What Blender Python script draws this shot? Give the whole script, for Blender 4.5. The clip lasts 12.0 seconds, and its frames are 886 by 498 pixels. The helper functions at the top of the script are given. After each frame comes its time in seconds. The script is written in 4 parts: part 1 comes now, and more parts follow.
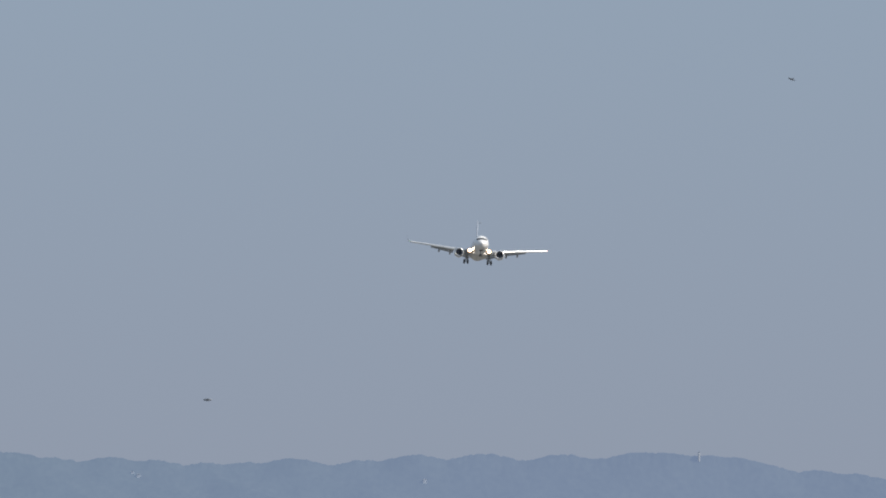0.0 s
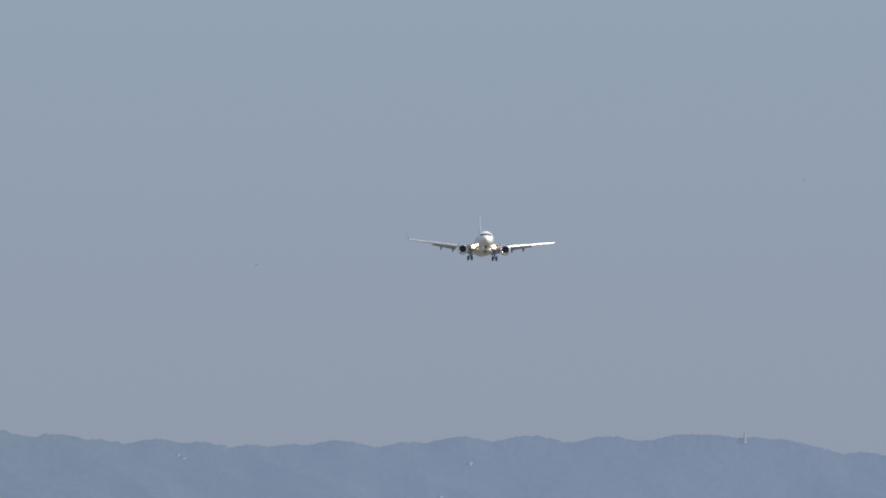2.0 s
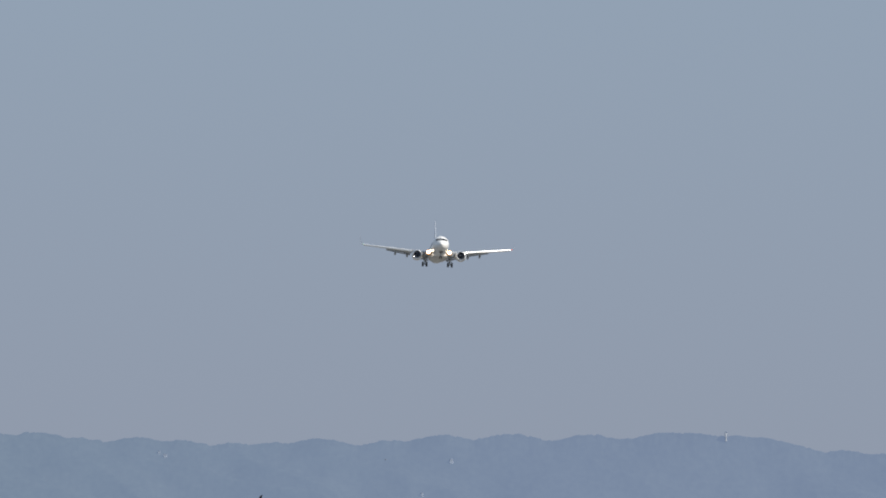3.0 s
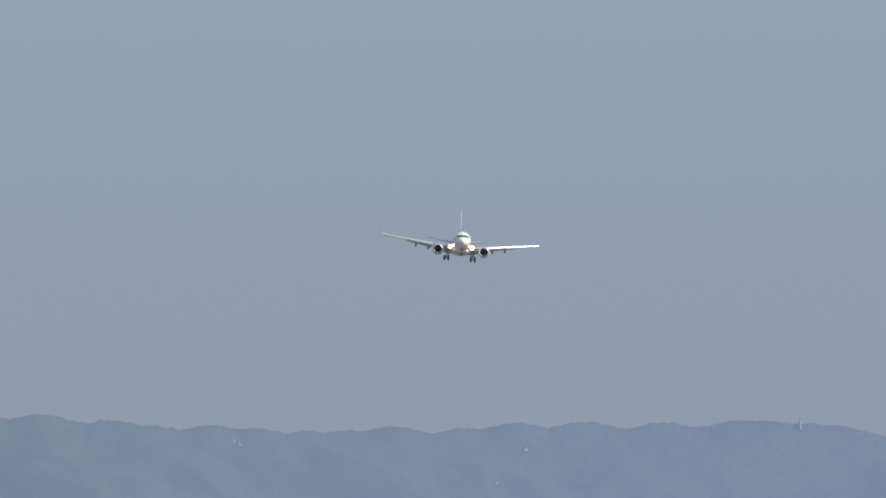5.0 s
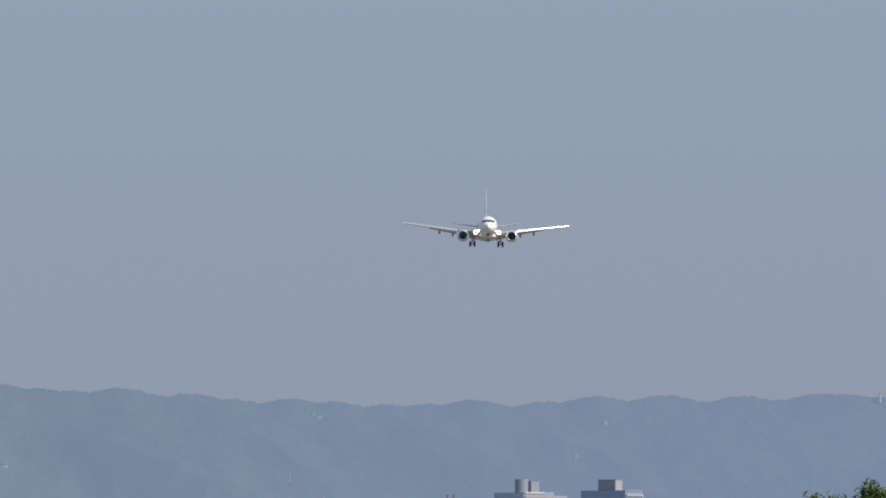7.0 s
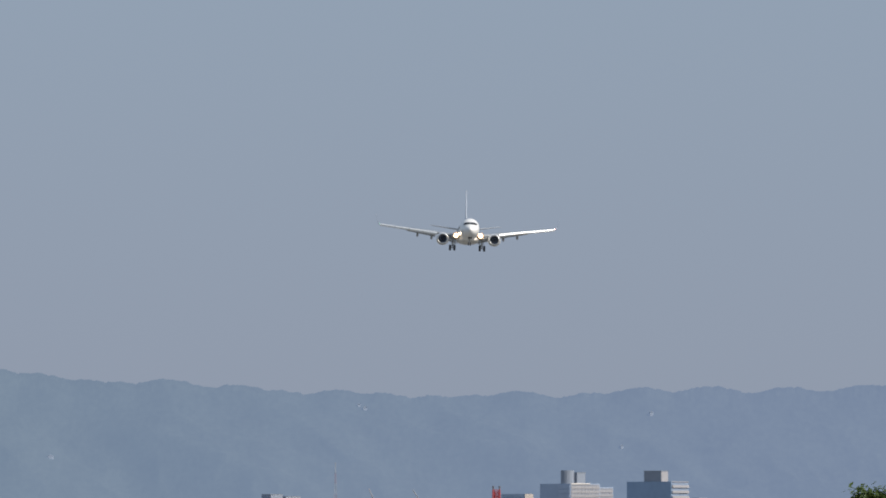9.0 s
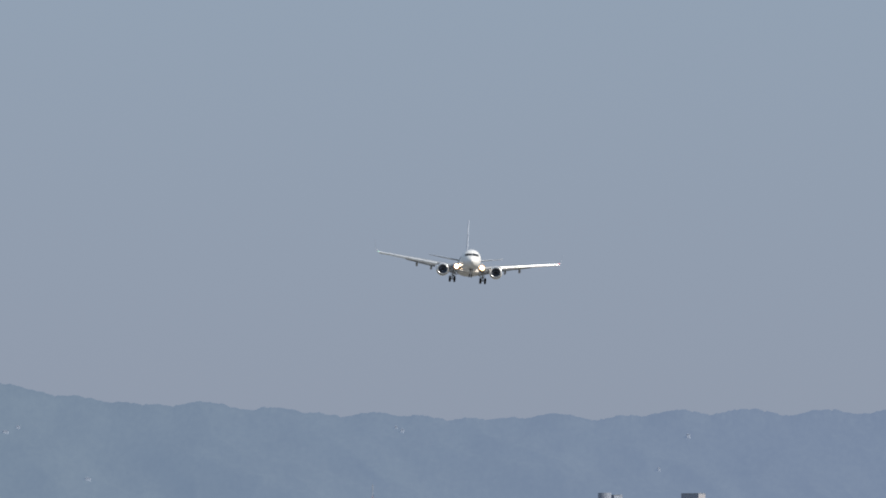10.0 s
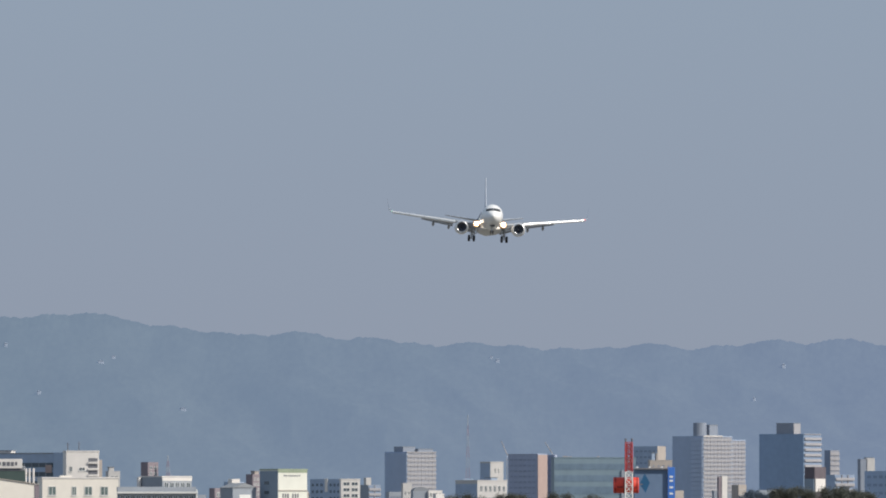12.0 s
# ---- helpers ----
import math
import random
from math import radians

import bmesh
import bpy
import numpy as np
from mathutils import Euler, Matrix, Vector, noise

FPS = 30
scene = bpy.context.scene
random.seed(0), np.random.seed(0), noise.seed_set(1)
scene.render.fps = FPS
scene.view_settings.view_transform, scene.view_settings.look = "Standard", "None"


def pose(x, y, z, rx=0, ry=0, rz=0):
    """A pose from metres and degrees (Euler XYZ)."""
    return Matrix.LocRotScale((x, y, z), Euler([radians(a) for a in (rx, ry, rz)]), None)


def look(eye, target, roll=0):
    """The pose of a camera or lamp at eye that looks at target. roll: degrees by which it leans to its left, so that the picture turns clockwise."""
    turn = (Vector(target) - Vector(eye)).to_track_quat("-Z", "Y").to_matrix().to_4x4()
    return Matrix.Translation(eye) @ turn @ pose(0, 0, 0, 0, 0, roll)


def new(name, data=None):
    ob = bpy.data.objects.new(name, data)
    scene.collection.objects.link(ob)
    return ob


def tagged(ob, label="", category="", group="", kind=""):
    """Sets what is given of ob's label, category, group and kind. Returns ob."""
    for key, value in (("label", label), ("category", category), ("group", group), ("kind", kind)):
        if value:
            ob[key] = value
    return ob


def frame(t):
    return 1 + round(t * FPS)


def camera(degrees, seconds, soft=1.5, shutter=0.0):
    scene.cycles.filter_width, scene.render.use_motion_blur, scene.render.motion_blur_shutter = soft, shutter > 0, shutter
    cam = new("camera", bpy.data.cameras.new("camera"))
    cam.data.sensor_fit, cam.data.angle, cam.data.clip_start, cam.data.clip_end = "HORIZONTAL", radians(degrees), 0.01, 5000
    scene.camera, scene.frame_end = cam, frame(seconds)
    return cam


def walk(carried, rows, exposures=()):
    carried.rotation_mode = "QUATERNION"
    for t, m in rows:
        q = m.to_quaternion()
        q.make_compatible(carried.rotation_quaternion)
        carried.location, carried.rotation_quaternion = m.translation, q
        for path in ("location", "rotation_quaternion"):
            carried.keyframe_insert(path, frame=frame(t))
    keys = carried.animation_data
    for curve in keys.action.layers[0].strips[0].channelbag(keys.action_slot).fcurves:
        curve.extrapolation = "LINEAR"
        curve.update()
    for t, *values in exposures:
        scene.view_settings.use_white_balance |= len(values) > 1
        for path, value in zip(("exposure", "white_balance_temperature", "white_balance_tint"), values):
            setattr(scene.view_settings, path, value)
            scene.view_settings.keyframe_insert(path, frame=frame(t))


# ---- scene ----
# ---- camera: a long lens held by hand at the far end of the runway, following the airliner ----
EYE_H = 6.0
cam = camera(4.311, 12.0, soft=1.9)
CAM_ROWS = [(0, 91.8854, -1.7475), (0.2, 91.9208, -1.7168), (0.3, 91.9331, -1.7117), (0.5, 91.9401, -1.6887), (0.7, 91.9475, -1.6772), (0.8, 91.9485, -1.6638),
            (1, 91.9316, -1.6464), (1.2, 91.8645, -1.6247), (1.3, 91.8175, -1.6099), (1.5, 91.8096, -1.5875), (1.7, 91.8008, -1.5639), (1.8, 91.8002, -1.5482),
            (2, 91.7970, -1.5243), (2.2, 91.7852, -1.5008), (2.3, 91.7782, -1.4840), (2.5, 91.7719, -1.4993), (2.7, 91.7849, -1.6156), (2.8, 91.7907, -1.6358),
            (3, 91.7887, -1.6169), (3.2, 91.7951, -1.5717), (4.8, 91.7442, -1.2780), (5, 91.7296, -1.2549), (5.2, 91.7175, -1.1866), (5.3, 91.7160, -1.1229),
            (5.5, 91.7087, -1.0740), (5.7, 91.7010, -1.0507), (6, 91.6749, -1.0152), (6.3, 91.6596, -0.9698), (6.5, 91.6373, -0.9393), (6.7, 91.6076, -0.9054),
            (8.3, 91.5884, -0.7671), (8.5, 91.5655, -0.7330), (8.7, 91.5636, -0.6912), (9, 91.5573, -0.6444), (9.2, 91.5920, -0.6197), (9.3, 91.6120, -0.6027),
            (9.5, 91.6373, -0.5812), (9.7, 91.6395, -0.5713), (9.8, 91.6390, -0.5565), (10, 91.6667, -0.4635), (10.2, 91.6815, -0.4273), (10.3, 91.6827, -0.4087),
            (10.5, 91.6708, -0.3708), (10.7, 91.6040, -0.3290), (10.8, 91.5440, -0.2920), (11, 91.4647, -0.2107), (11.2, 91.4390, -0.1560), (11.3, 91.4200, -0.1370),
            (11.5, 91.3845, -0.0915), (11.7, 91.3650, -0.0540), (11.8, 91.3525, -0.0360), (12, 91.3256, -0.0000)]
walk(cam, [(t, pose(0, 0, EYE_H, tilt, 0, turn)) for t, tilt, turn in CAM_ROWS])

# ---- world and sun ----
SUN_DIR = Vector((0.71, -0.36, 0.60)).normalized()
world = bpy.data.worlds.new("sky")
scene.world = world
world.use_nodes = True
wn, wl = world.node_tree.nodes, world.node_tree.links
wn.clear()
w_out = wn.new("ShaderNodeOutputWorld")
w_sky = wn.new("ShaderNodeTexSky")
w_sky.sky_type, w_sky.sun_disc = "NISHITA", False
w_sky.sun_elevation = math.asin(SUN_DIR.z)
w_sky.sun_rotation = math.atan2(SUN_DIR.x, SUN_DIR.y)
w_sky.air_density, w_sky.dust_density, w_sky.ozone_density = 1.0, 3.0, 2.0
w_bg = wn.new("ShaderNodeBackground")
w_bg.inputs["Strength"].default_value = 0.06
wl.new(w_sky.outputs[0], w_bg.inputs["Color"])
w_haze = wn.new("ShaderNodeBackground")
w_haze.inputs["Color"].default_value = (0.300, 0.366, 0.462, 1)
w_haze.inputs["Strength"].default_value = 1.0
w_mix = wn.new("ShaderNodeMixShader")
w_mix.inputs[0].default_value = 0.88
w_co, w_sep, w_rise, w_tone = (wn.new("ShaderNode" + k) for k in ("TexCoord", "SeparateXYZ", "MapRange", "Mix"))
w_tone.data_type = "RGBA"
w_rise.inputs["From Min"].default_value, w_rise.inputs["From Max"].default_value = 0.010, 0.055
w_tone.inputs[6].default_value = (0.311, 0.358, 0.453, 1)
w_tone.inputs[7].default_value = (0.309, 0.388, 0.497, 1)
wl.new(w_co.outputs["Generated"], w_sep.inputs[0])
wl.new(w_sep.outputs["Z"], w_rise.inputs["Value"])
wl.new(w_rise.outputs[0], w_tone.inputs[0])
wl.new(w_tone.outputs[2], w_haze.inputs["Color"])
wl.new(w_bg.outputs[0], w_mix.inputs[1])
wl.new(w_haze.outputs[0], w_mix.inputs[2])
wl.new(w_mix.outputs[0], w_out.inputs["Surface"])

sun_data = bpy.data.lights.new("sun", "SUN")
sun_data.energy, sun_data.angle, sun_data.color = 4.2, radians(0.53), (1.0, 0.93, 0.82)
sun = new("sun", sun_data)
sun.matrix_world = look(SUN_DIR * 400, (0, 0, 0))
scene.view_settings.exposure = 0.0


# ---- materials ----
def material(name, colour, rough=0.6, metal=0.0, vary=0.12, grain=3.0, bump=0.0, coat=0.0, emit=None, strength=0.0):
    """A surface with two scales of tonal variation and fine relief, in metres."""
    m = bpy.data.materials.new(name)
    m.use_nodes = True
    n, l = m.node_tree.nodes, m.node_tree.links
    p = n["Principled BSDF"]
    p.inputs["Roughness"].default_value, p.inputs["Metallic"].default_value = rough, metal
    p.inputs["Coat Weight"].default_value = coat
    co = n.new("ShaderNodeTexCoord")
    fine, broad = n.new("ShaderNodeTexNoise"), n.new("ShaderNodeTexNoise")
    fine.inputs["Scale"].default_value, fine.inputs["Detail"].default_value = grain, 5
    broad.inputs["Scale"].default_value, broad.inputs["Detail"].default_value = grain * 0.13, 3
    add = n.new("ShaderNodeMath")
    add.operation = "ADD"
    for tex in (fine, broad):
        l.new(co.outputs["Object"], tex.inputs["Vector"])
    l.new(fine.outputs["Fac"], add.inputs[0])
    l.new(broad.outputs["Fac"], add.inputs[1])
    ramp = n.new("ShaderNodeMapRange")
    ramp.inputs["From Min"].default_value, ramp.inputs["From Max"].default_value = 0.6, 1.4
    ramp.inputs["To Min"].default_value, ramp.inputs["To Max"].default_value = 1 - vary, 1 + vary
    l.new(add.outputs[0], ramp.inputs["Value"])
    tone = n.new("ShaderNodeVectorMath")
    tone.operation = "SCALE"
    tone.inputs[0].default_value = colour
    l.new(ramp.outputs[0], tone.inputs["Scale"])
    l.new(tone.outputs[0], p.inputs["Base Color"])
    if bump:
        b = n.new("ShaderNodeBump")
        b.inputs["Strength"].default_value, b.inputs["Distance"].default_value = bump, 0.05
        l.new(fine.outputs["Fac"], b.inputs["Height"])
        l.new(b.outputs[0], p.inputs["Normal"])
    if emit:
        p.inputs["Emission Color"].default_value, p.inputs["Emission Strength"].default_value = (*emit, 1), strength
    return m


M = {
    "ground": material("ground", (0.17, 0.165, 0.15), 0.95, vary=0.35, grain=0.4),
    "white_paint": material("white_paint", (0.84, 0.84, 0.84), 0.28, vary=0.03, grain=0.8, coat=0.3),
    "tip_paint": material("tip_paint", (0.60, 0.64, 0.70), 0.5, vary=0.06, grain=0.8),
    "belly_paint": material("belly_paint", (0.62, 0.61, 0.60), 0.35, vary=0.08, grain=1.2),
    "grey_paint": material("grey_paint", (0.28, 0.30, 0.33), 0.4, vary=0.06, grain=1.2),
    "blue_paint": material("blue_paint", (0.035, 0.07, 0.22), 0.3, vary=0.05, grain=0.8, coat=0.3),
    "bare_metal": material("bare_metal", (0.83, 0.83, 0.84), 0.33, 1.0, vary=0.05, grain=2.0),
    "slat_metal": material("slat_metal", (0.94, 0.94, 0.94), 0.30, 0.30, vary=0.04, grain=2.0),
    "dark_metal": material("dark_metal", (0.075, 0.08, 0.095), 0.5, 0.4, vary=0.15, grain=4.0),
    "fan": material("fan", (0.20, 0.23, 0.30), 0.5, 0.2, vary=0.2, grain=4.0),
    "rubber": material("rubber", (0.02, 0.02, 0.022), 0.85, vary=0.2, grain=6.0),
    "steel": material("steel", (0.45, 0.46, 0.48), 0.4, 0.7, vary=0.1, grain=5.0),
    "cockpit_glass": material("cockpit_glass", (0.012, 0.015, 0.02), 0.08, vary=0.1, grain=2.0),
    "lamp": material("lamp", (1.0, 0.95, 0.85), 0.2, vary=0.0, emit=(1.0, 0.88, 0.66), strength=12.0),
    "nav_red": material("nav_red", (0.8, 0.1, 0.08), 0.3, vary=0.0, emit=(1.0, 0.2, 0.15), strength=1.0),
    "nav_green": material("nav_green", (0.1, 0.7, 0.4), 0.3, vary=0.0, emit=(0.85, 1.0, 0.95), strength=0.5),
    "cream": material("cream", (0.81, 0.765, 0.70), 0.8, vary=0.06, grain=0.7, bump=0.2),
    "white_wall": material("white_wall", (0.73, 0.70, 0.68), 0.8, vary=0.06, grain=0.7, bump=0.2),
    "grey_wall": material("grey_wall", (0.30, 0.335, 0.39), 0.8, vary=0.10, grain=0.6, bump=0.2),
    # Slate tone mixed for shaded flanks under haze, both held in the colour
    "haze_slate": material("haze_slate", (0.345, 0.435, 0.575), 0.75, vary=0.10, grain=0.6, bump=0.2),
    # The haze tones and radio tower paints carry distance haze in their base colour
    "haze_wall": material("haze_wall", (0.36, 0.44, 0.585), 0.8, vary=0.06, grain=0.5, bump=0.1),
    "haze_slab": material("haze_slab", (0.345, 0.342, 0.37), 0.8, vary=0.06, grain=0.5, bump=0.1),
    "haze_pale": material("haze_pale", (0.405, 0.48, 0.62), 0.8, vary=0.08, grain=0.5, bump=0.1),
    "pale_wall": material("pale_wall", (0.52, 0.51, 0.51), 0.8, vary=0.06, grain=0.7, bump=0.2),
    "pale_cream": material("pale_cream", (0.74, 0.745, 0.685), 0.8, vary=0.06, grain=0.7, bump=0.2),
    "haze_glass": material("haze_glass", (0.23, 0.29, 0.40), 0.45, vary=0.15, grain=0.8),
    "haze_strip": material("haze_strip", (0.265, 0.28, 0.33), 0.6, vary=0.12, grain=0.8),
    # Emissive orange that paints the halo seen round a bright lamp
    "halo_glow": material("halo_glow", (0.9, 0.6, 0.3), 0.4, vary=0.0, emit=(1.0, 0.50, 0.20), strength=1.1),
    "haze_red": material("haze_red", (0.29, 0.235, 0.30), 0.6, vary=0.1, grain=1.0),
    "haze_white": material("haze_white", (0.30, 0.34, 0.41), 0.6, vary=0.1, grain=1.0),
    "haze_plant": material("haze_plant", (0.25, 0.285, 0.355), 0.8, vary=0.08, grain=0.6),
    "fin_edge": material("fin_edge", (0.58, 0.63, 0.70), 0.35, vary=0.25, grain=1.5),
    # Tower and hill house colours are shifted towards blue for haze
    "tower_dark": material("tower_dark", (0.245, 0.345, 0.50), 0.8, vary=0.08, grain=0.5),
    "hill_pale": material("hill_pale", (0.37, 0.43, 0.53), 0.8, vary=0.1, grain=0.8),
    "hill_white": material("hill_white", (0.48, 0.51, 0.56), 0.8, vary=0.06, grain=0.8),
    "glass_pale": material("glass_pale", (0.15, 0.20, 0.20), 0.15, vary=0.4, grain=1.4),
    "flank_slate": material("flank_slate", (0.24, 0.30, 0.37), 0.75, vary=0.1, grain=0.6),
    "blue_clad": material("blue_clad", (0.13, 0.195, 0.31), 0.6, vary=0.10, grain=0.6),
    "tan_wall": material("tan_wall", (0.40, 0.36, 0.335), 0.8, vary=0.08, grain=0.7, bump=0.2),
    "brown_wall": material("brown_wall", (0.245, 0.21, 0.24), 0.8, vary=0.10, grain=0.7, bump=0.2),
    "dark_brick": material("dark_brick", (0.135, 0.115, 0.135), 0.8, vary=0.10, grain=0.7, bump=0.2),
    "orange_wall": material("orange_wall", (0.40, 0.305, 0.285), 0.8, vary=0.08, grain=0.7, bump=0.2),
    "plum_wall": material("plum_wall", (0.35, 0.40, 0.53), 0.8, vary=0.08, grain=0.7, bump=0.2),
    "plum_glass": material("plum_glass", (0.29, 0.335, 0.45), 0.5, vary=0.15, grain=0.8),
    "roof_grey": material("roof_grey", (0.26, 0.28, 0.31), 0.85, vary=0.12, grain=0.8, bump=0.2),
    "roof_green": material("roof_green", (0.30, 0.36, 0.27), 0.8, vary=0.10, grain=0.8),
    "dark_green": material("dark_green", (0.065, 0.10, 0.095), 0.7, vary=0.12, grain=0.8),
    "glass": material("glass", (0.085, 0.11, 0.135), 0.12, vary=0.25, grain=1.4),
    "teal_glass": material("teal_glass", (0.15, 0.215, 0.29), 0.4, vary=0.20, grain=0.5),
    "teal_panel": material("teal_panel", (0.19, 0.265, 0.325), 0.55, vary=0.10, grain=0.5),
    "frame_white": material("frame_white", (0.75, 0.75, 0.74), 0.5, vary=0.05),
    "bar_grey": material("bar_grey", (0.15, 0.155, 0.18), 0.7, vary=0.15),
    "blue_trim": material("blue_trim", (0.05, 0.17, 0.55), 0.5, vary=0.08),
    "mast_red": material("mast_red", (0.42, 0.045, 0.05), 0.55, vary=0.12, grain=2.0),
    "mast_white": material("mast_white", (0.78, 0.76, 0.74), 0.55, vary=0.08, grain=2.0),
    "drum_red": material("drum_red", (0.68, 0.055, 0.03), 0.5, vary=0.15, grain=0.9),
    "drum_dark": material("drum_dark", (0.30, 0.02, 0.02), 0.6, vary=0.15, grain=0.9),
    "diamond_blue": material("diamond_blue", (0.02, 0.11, 0.24), 0.5, vary=0.12, grain=0.9),
    "bark": material("bark", (0.10, 0.075, 0.05), 0.9, vary=0.3, grain=6.0, bump=0.5),
    "leaf": material("leaf", (0.105, 0.150, 0.042), 0.45, vary=0.5, grain=2.2),
    # Far foliage is lightened and greyed to hold haze in its colour
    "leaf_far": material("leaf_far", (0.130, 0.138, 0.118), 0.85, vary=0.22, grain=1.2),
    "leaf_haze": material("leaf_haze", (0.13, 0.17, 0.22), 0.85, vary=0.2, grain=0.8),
    "feather": material("feather", (0.020, 0.022, 0.028), 0.8, vary=0.2, grain=8.0),
    "chitin": material("chitin", (0.20, 0.23, 0.28), 0.6, vary=0.2, grain=90.0),
}


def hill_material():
    """Distant wooded slopes as a backdrop; bright air haze is painted as faint emission."""
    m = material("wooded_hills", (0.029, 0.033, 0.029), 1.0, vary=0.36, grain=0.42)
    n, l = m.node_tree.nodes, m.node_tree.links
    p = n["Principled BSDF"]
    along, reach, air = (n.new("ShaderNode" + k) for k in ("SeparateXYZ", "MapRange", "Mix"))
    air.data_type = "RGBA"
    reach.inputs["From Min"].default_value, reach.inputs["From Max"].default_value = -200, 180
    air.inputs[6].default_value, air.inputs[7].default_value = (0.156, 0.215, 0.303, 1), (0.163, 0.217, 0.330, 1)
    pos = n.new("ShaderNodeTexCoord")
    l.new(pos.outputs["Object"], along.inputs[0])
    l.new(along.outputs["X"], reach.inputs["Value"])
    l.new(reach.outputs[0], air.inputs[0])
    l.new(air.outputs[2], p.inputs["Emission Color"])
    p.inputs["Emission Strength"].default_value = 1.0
    p.inputs["Specular IOR Level"].default_value = 0.0
    squeeze = n.new("ShaderNodeMapping")
    squeeze.inputs["Scale"].default_value = (1, 0.16, 1)
    co = next(q for q in n if q.type == "TEX_COORD")
    l.new(co.outputs["Object"], squeeze.inputs["Vector"])
    for q in n:
        if q.type == "TEX_NOISE":
            l.new(squeeze.outputs[0], q.inputs["Vector"])
    return m


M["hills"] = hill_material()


def let_light_through(m, share):
    """Thin leaves pass part of the light that falls on them."""
    n, l = m.node_tree.nodes, m.node_tree.links
    p, out = n["Principled BSDF"], n["Material Output"]
    thin, mix = n.new("ShaderNodeBsdfTranslucent"), n.new("ShaderNodeMixShader")
    mix.inputs[0].default_value = share
    l.new(p.inputs["Base Color"].links[0].from_socket, thin.inputs["Color"])
    l.new(p.outputs[0], mix.inputs[1])
    l.new(thin.outputs[0], mix.inputs[2])
    l.new(mix.outputs[0], out.inputs["Surface"])


for key in ("leaf", "leaf_far", "leaf_haze"):
    let_light_through(M[key], 0.4)


# ---- mesh helpers ----
def link_mesh(name, bm, mat, parent=None, label=""):
    me = bpy.data.meshes.new(name)
    bmesh.ops.recalc_face_normals(bm, faces=bm.faces)
    bm.to_mesh(me)
    bm.free()
    me.materials.append(mat)
    ob = new(name, me)
    if parent:
        ob.parent = parent
    if label:
        ob["label"] = label
    return ob


def part(name, bm, mat, parent, label="", smooth=False):
    ob = link_mesh(name, bm, mat, parent, label)
    if smooth:
        for f in ob.data.polygons:
            f.use_smooth = len(f.vertices) <= 4
    return ob


def box(bm, x0, x1, y0, y1, z0, z1, bev=0.0):
    vs = [bm.verts.new((x, y, z)) for x in (x0, x1) for y in (y0, y1) for z in (z0, z1)]
    fs = [bm.faces.new([vs[i] for i in q]) for q in ((0, 1, 3, 2), (4, 6, 7, 5), (0, 4, 5, 1), (2, 3, 7, 6), (0, 2, 6, 4), (1, 5, 7, 3))]
    if bev:
        es = list({e for f in fs for e in f.edges})
        bmesh.ops.bevel(bm, geom=es, offset=bev, segments=1, affect="EDGES")
    return bm


def boxed(*a, bev=0.0):
    return box(bmesh.new(), *a, bev=bev)


def loft(bm, rings, cap=True):
    rows = [[bm.verts.new(p) for p in r] for r in rings]
    for a, b in zip(rows, rows[1:]):
        k = len(a)
        for i in range(k):
            bm.faces.new((a[i], a[(i + 1) % k], b[(i + 1) % k], b[i]))
    if cap:
        for r in (rings[0], rings[-1]):
            bm.faces.new([bm.verts.new(p) for p in r])
    return bm


def rod(bm, p, q, r, k=6, r2=None):
    p, q = Vector(p), Vector(q)
    d = (q - p).normalized()
    u = d.orthogonal().normalized()
    v = d.cross(u)
    ring = lambda c, s: [c + (u * math.cos(2 * math.pi * i / k) + v * math.sin(2 * math.pi * i / k)) * s for i in range(k)]
    return loft(bm, [ring(p, r), ring(q, r if r2 is None else r2)])


def lathe(bm, profile, centre, k=28, flat=0.0):
    """Turns (along, radius) pairs about an axis that runs along y through centre."""
    cx, cy, cz = centre
    rings = []
    for y, r in profile:
        ring = []
        for i in range(k):
            a = 2 * math.pi * i / k
            s = math.sin(a)
            ring.append((cx + r * math.cos(a), cy + y, cz + r * (s if s > 0 else s * (1 - flat))))
        rings.append(ring)
    return loft(bm, rings, cap=False)


# ---- ground ----
bm = bmesh.new()
for i in range(21):
    for j in range(21):
        bm.verts.new((-5000 + 500 * i, -5000 + 500 * j, 0))
bm.verts.ensure_lookup_table()
for i in range(20):
    for j in range(20):
        k = i * 21 + j
        bm.faces.new([bm.verts[q] for q in (k, k + 21, k + 22, k + 1)])
tagged(link_mesh("ground", bm, M["ground"]), "dull grey-green airfield and city ground", "ground", kind="structure")


# ---- the hills: a long wooded ridge of rounded summits ----
RIDGE_Y = 4850.0
SUMMITS = [(-226.8, 90.5), (-203.5, 88.7), (-179.1, 90.3), (-160.4, 91.5), (-145.3, 91.9), (-115.0, 86.8), (-92.9, 84.0), (-80.1, 83.1), (-60.3, 84.2), (-31.2, 81.9), (-13.7, 79.6), (10.7, 79.8), (28.2, 78.6), (50.3, 77.5), (66.6, 77.7), (85.6, 79.3), (115.5, 78.6), (136.8, 80.8), (164.8, 81.3), (197.3, 81.0), (215.0, 79.4), (229.3, 81.9), (240.1, 81.7), (256.4, 80.7), (266.8, 79.8), (301.8, 74.5), (316.9, 73.1), (341.3, 70.0), (360.0, 71.9), (380.9, 69.6)]


def ridge(x):
    best = 0.0
    total = 0.0
    for sx, h in SUMMITS:
        d = (x - sx) / 7.0
        top = h - 2.0 * (math.sqrt(1 + d * d) - 1)
        total += math.exp((top - 85) / 0.3)
    return 85 + 0.3 * math.log(total)


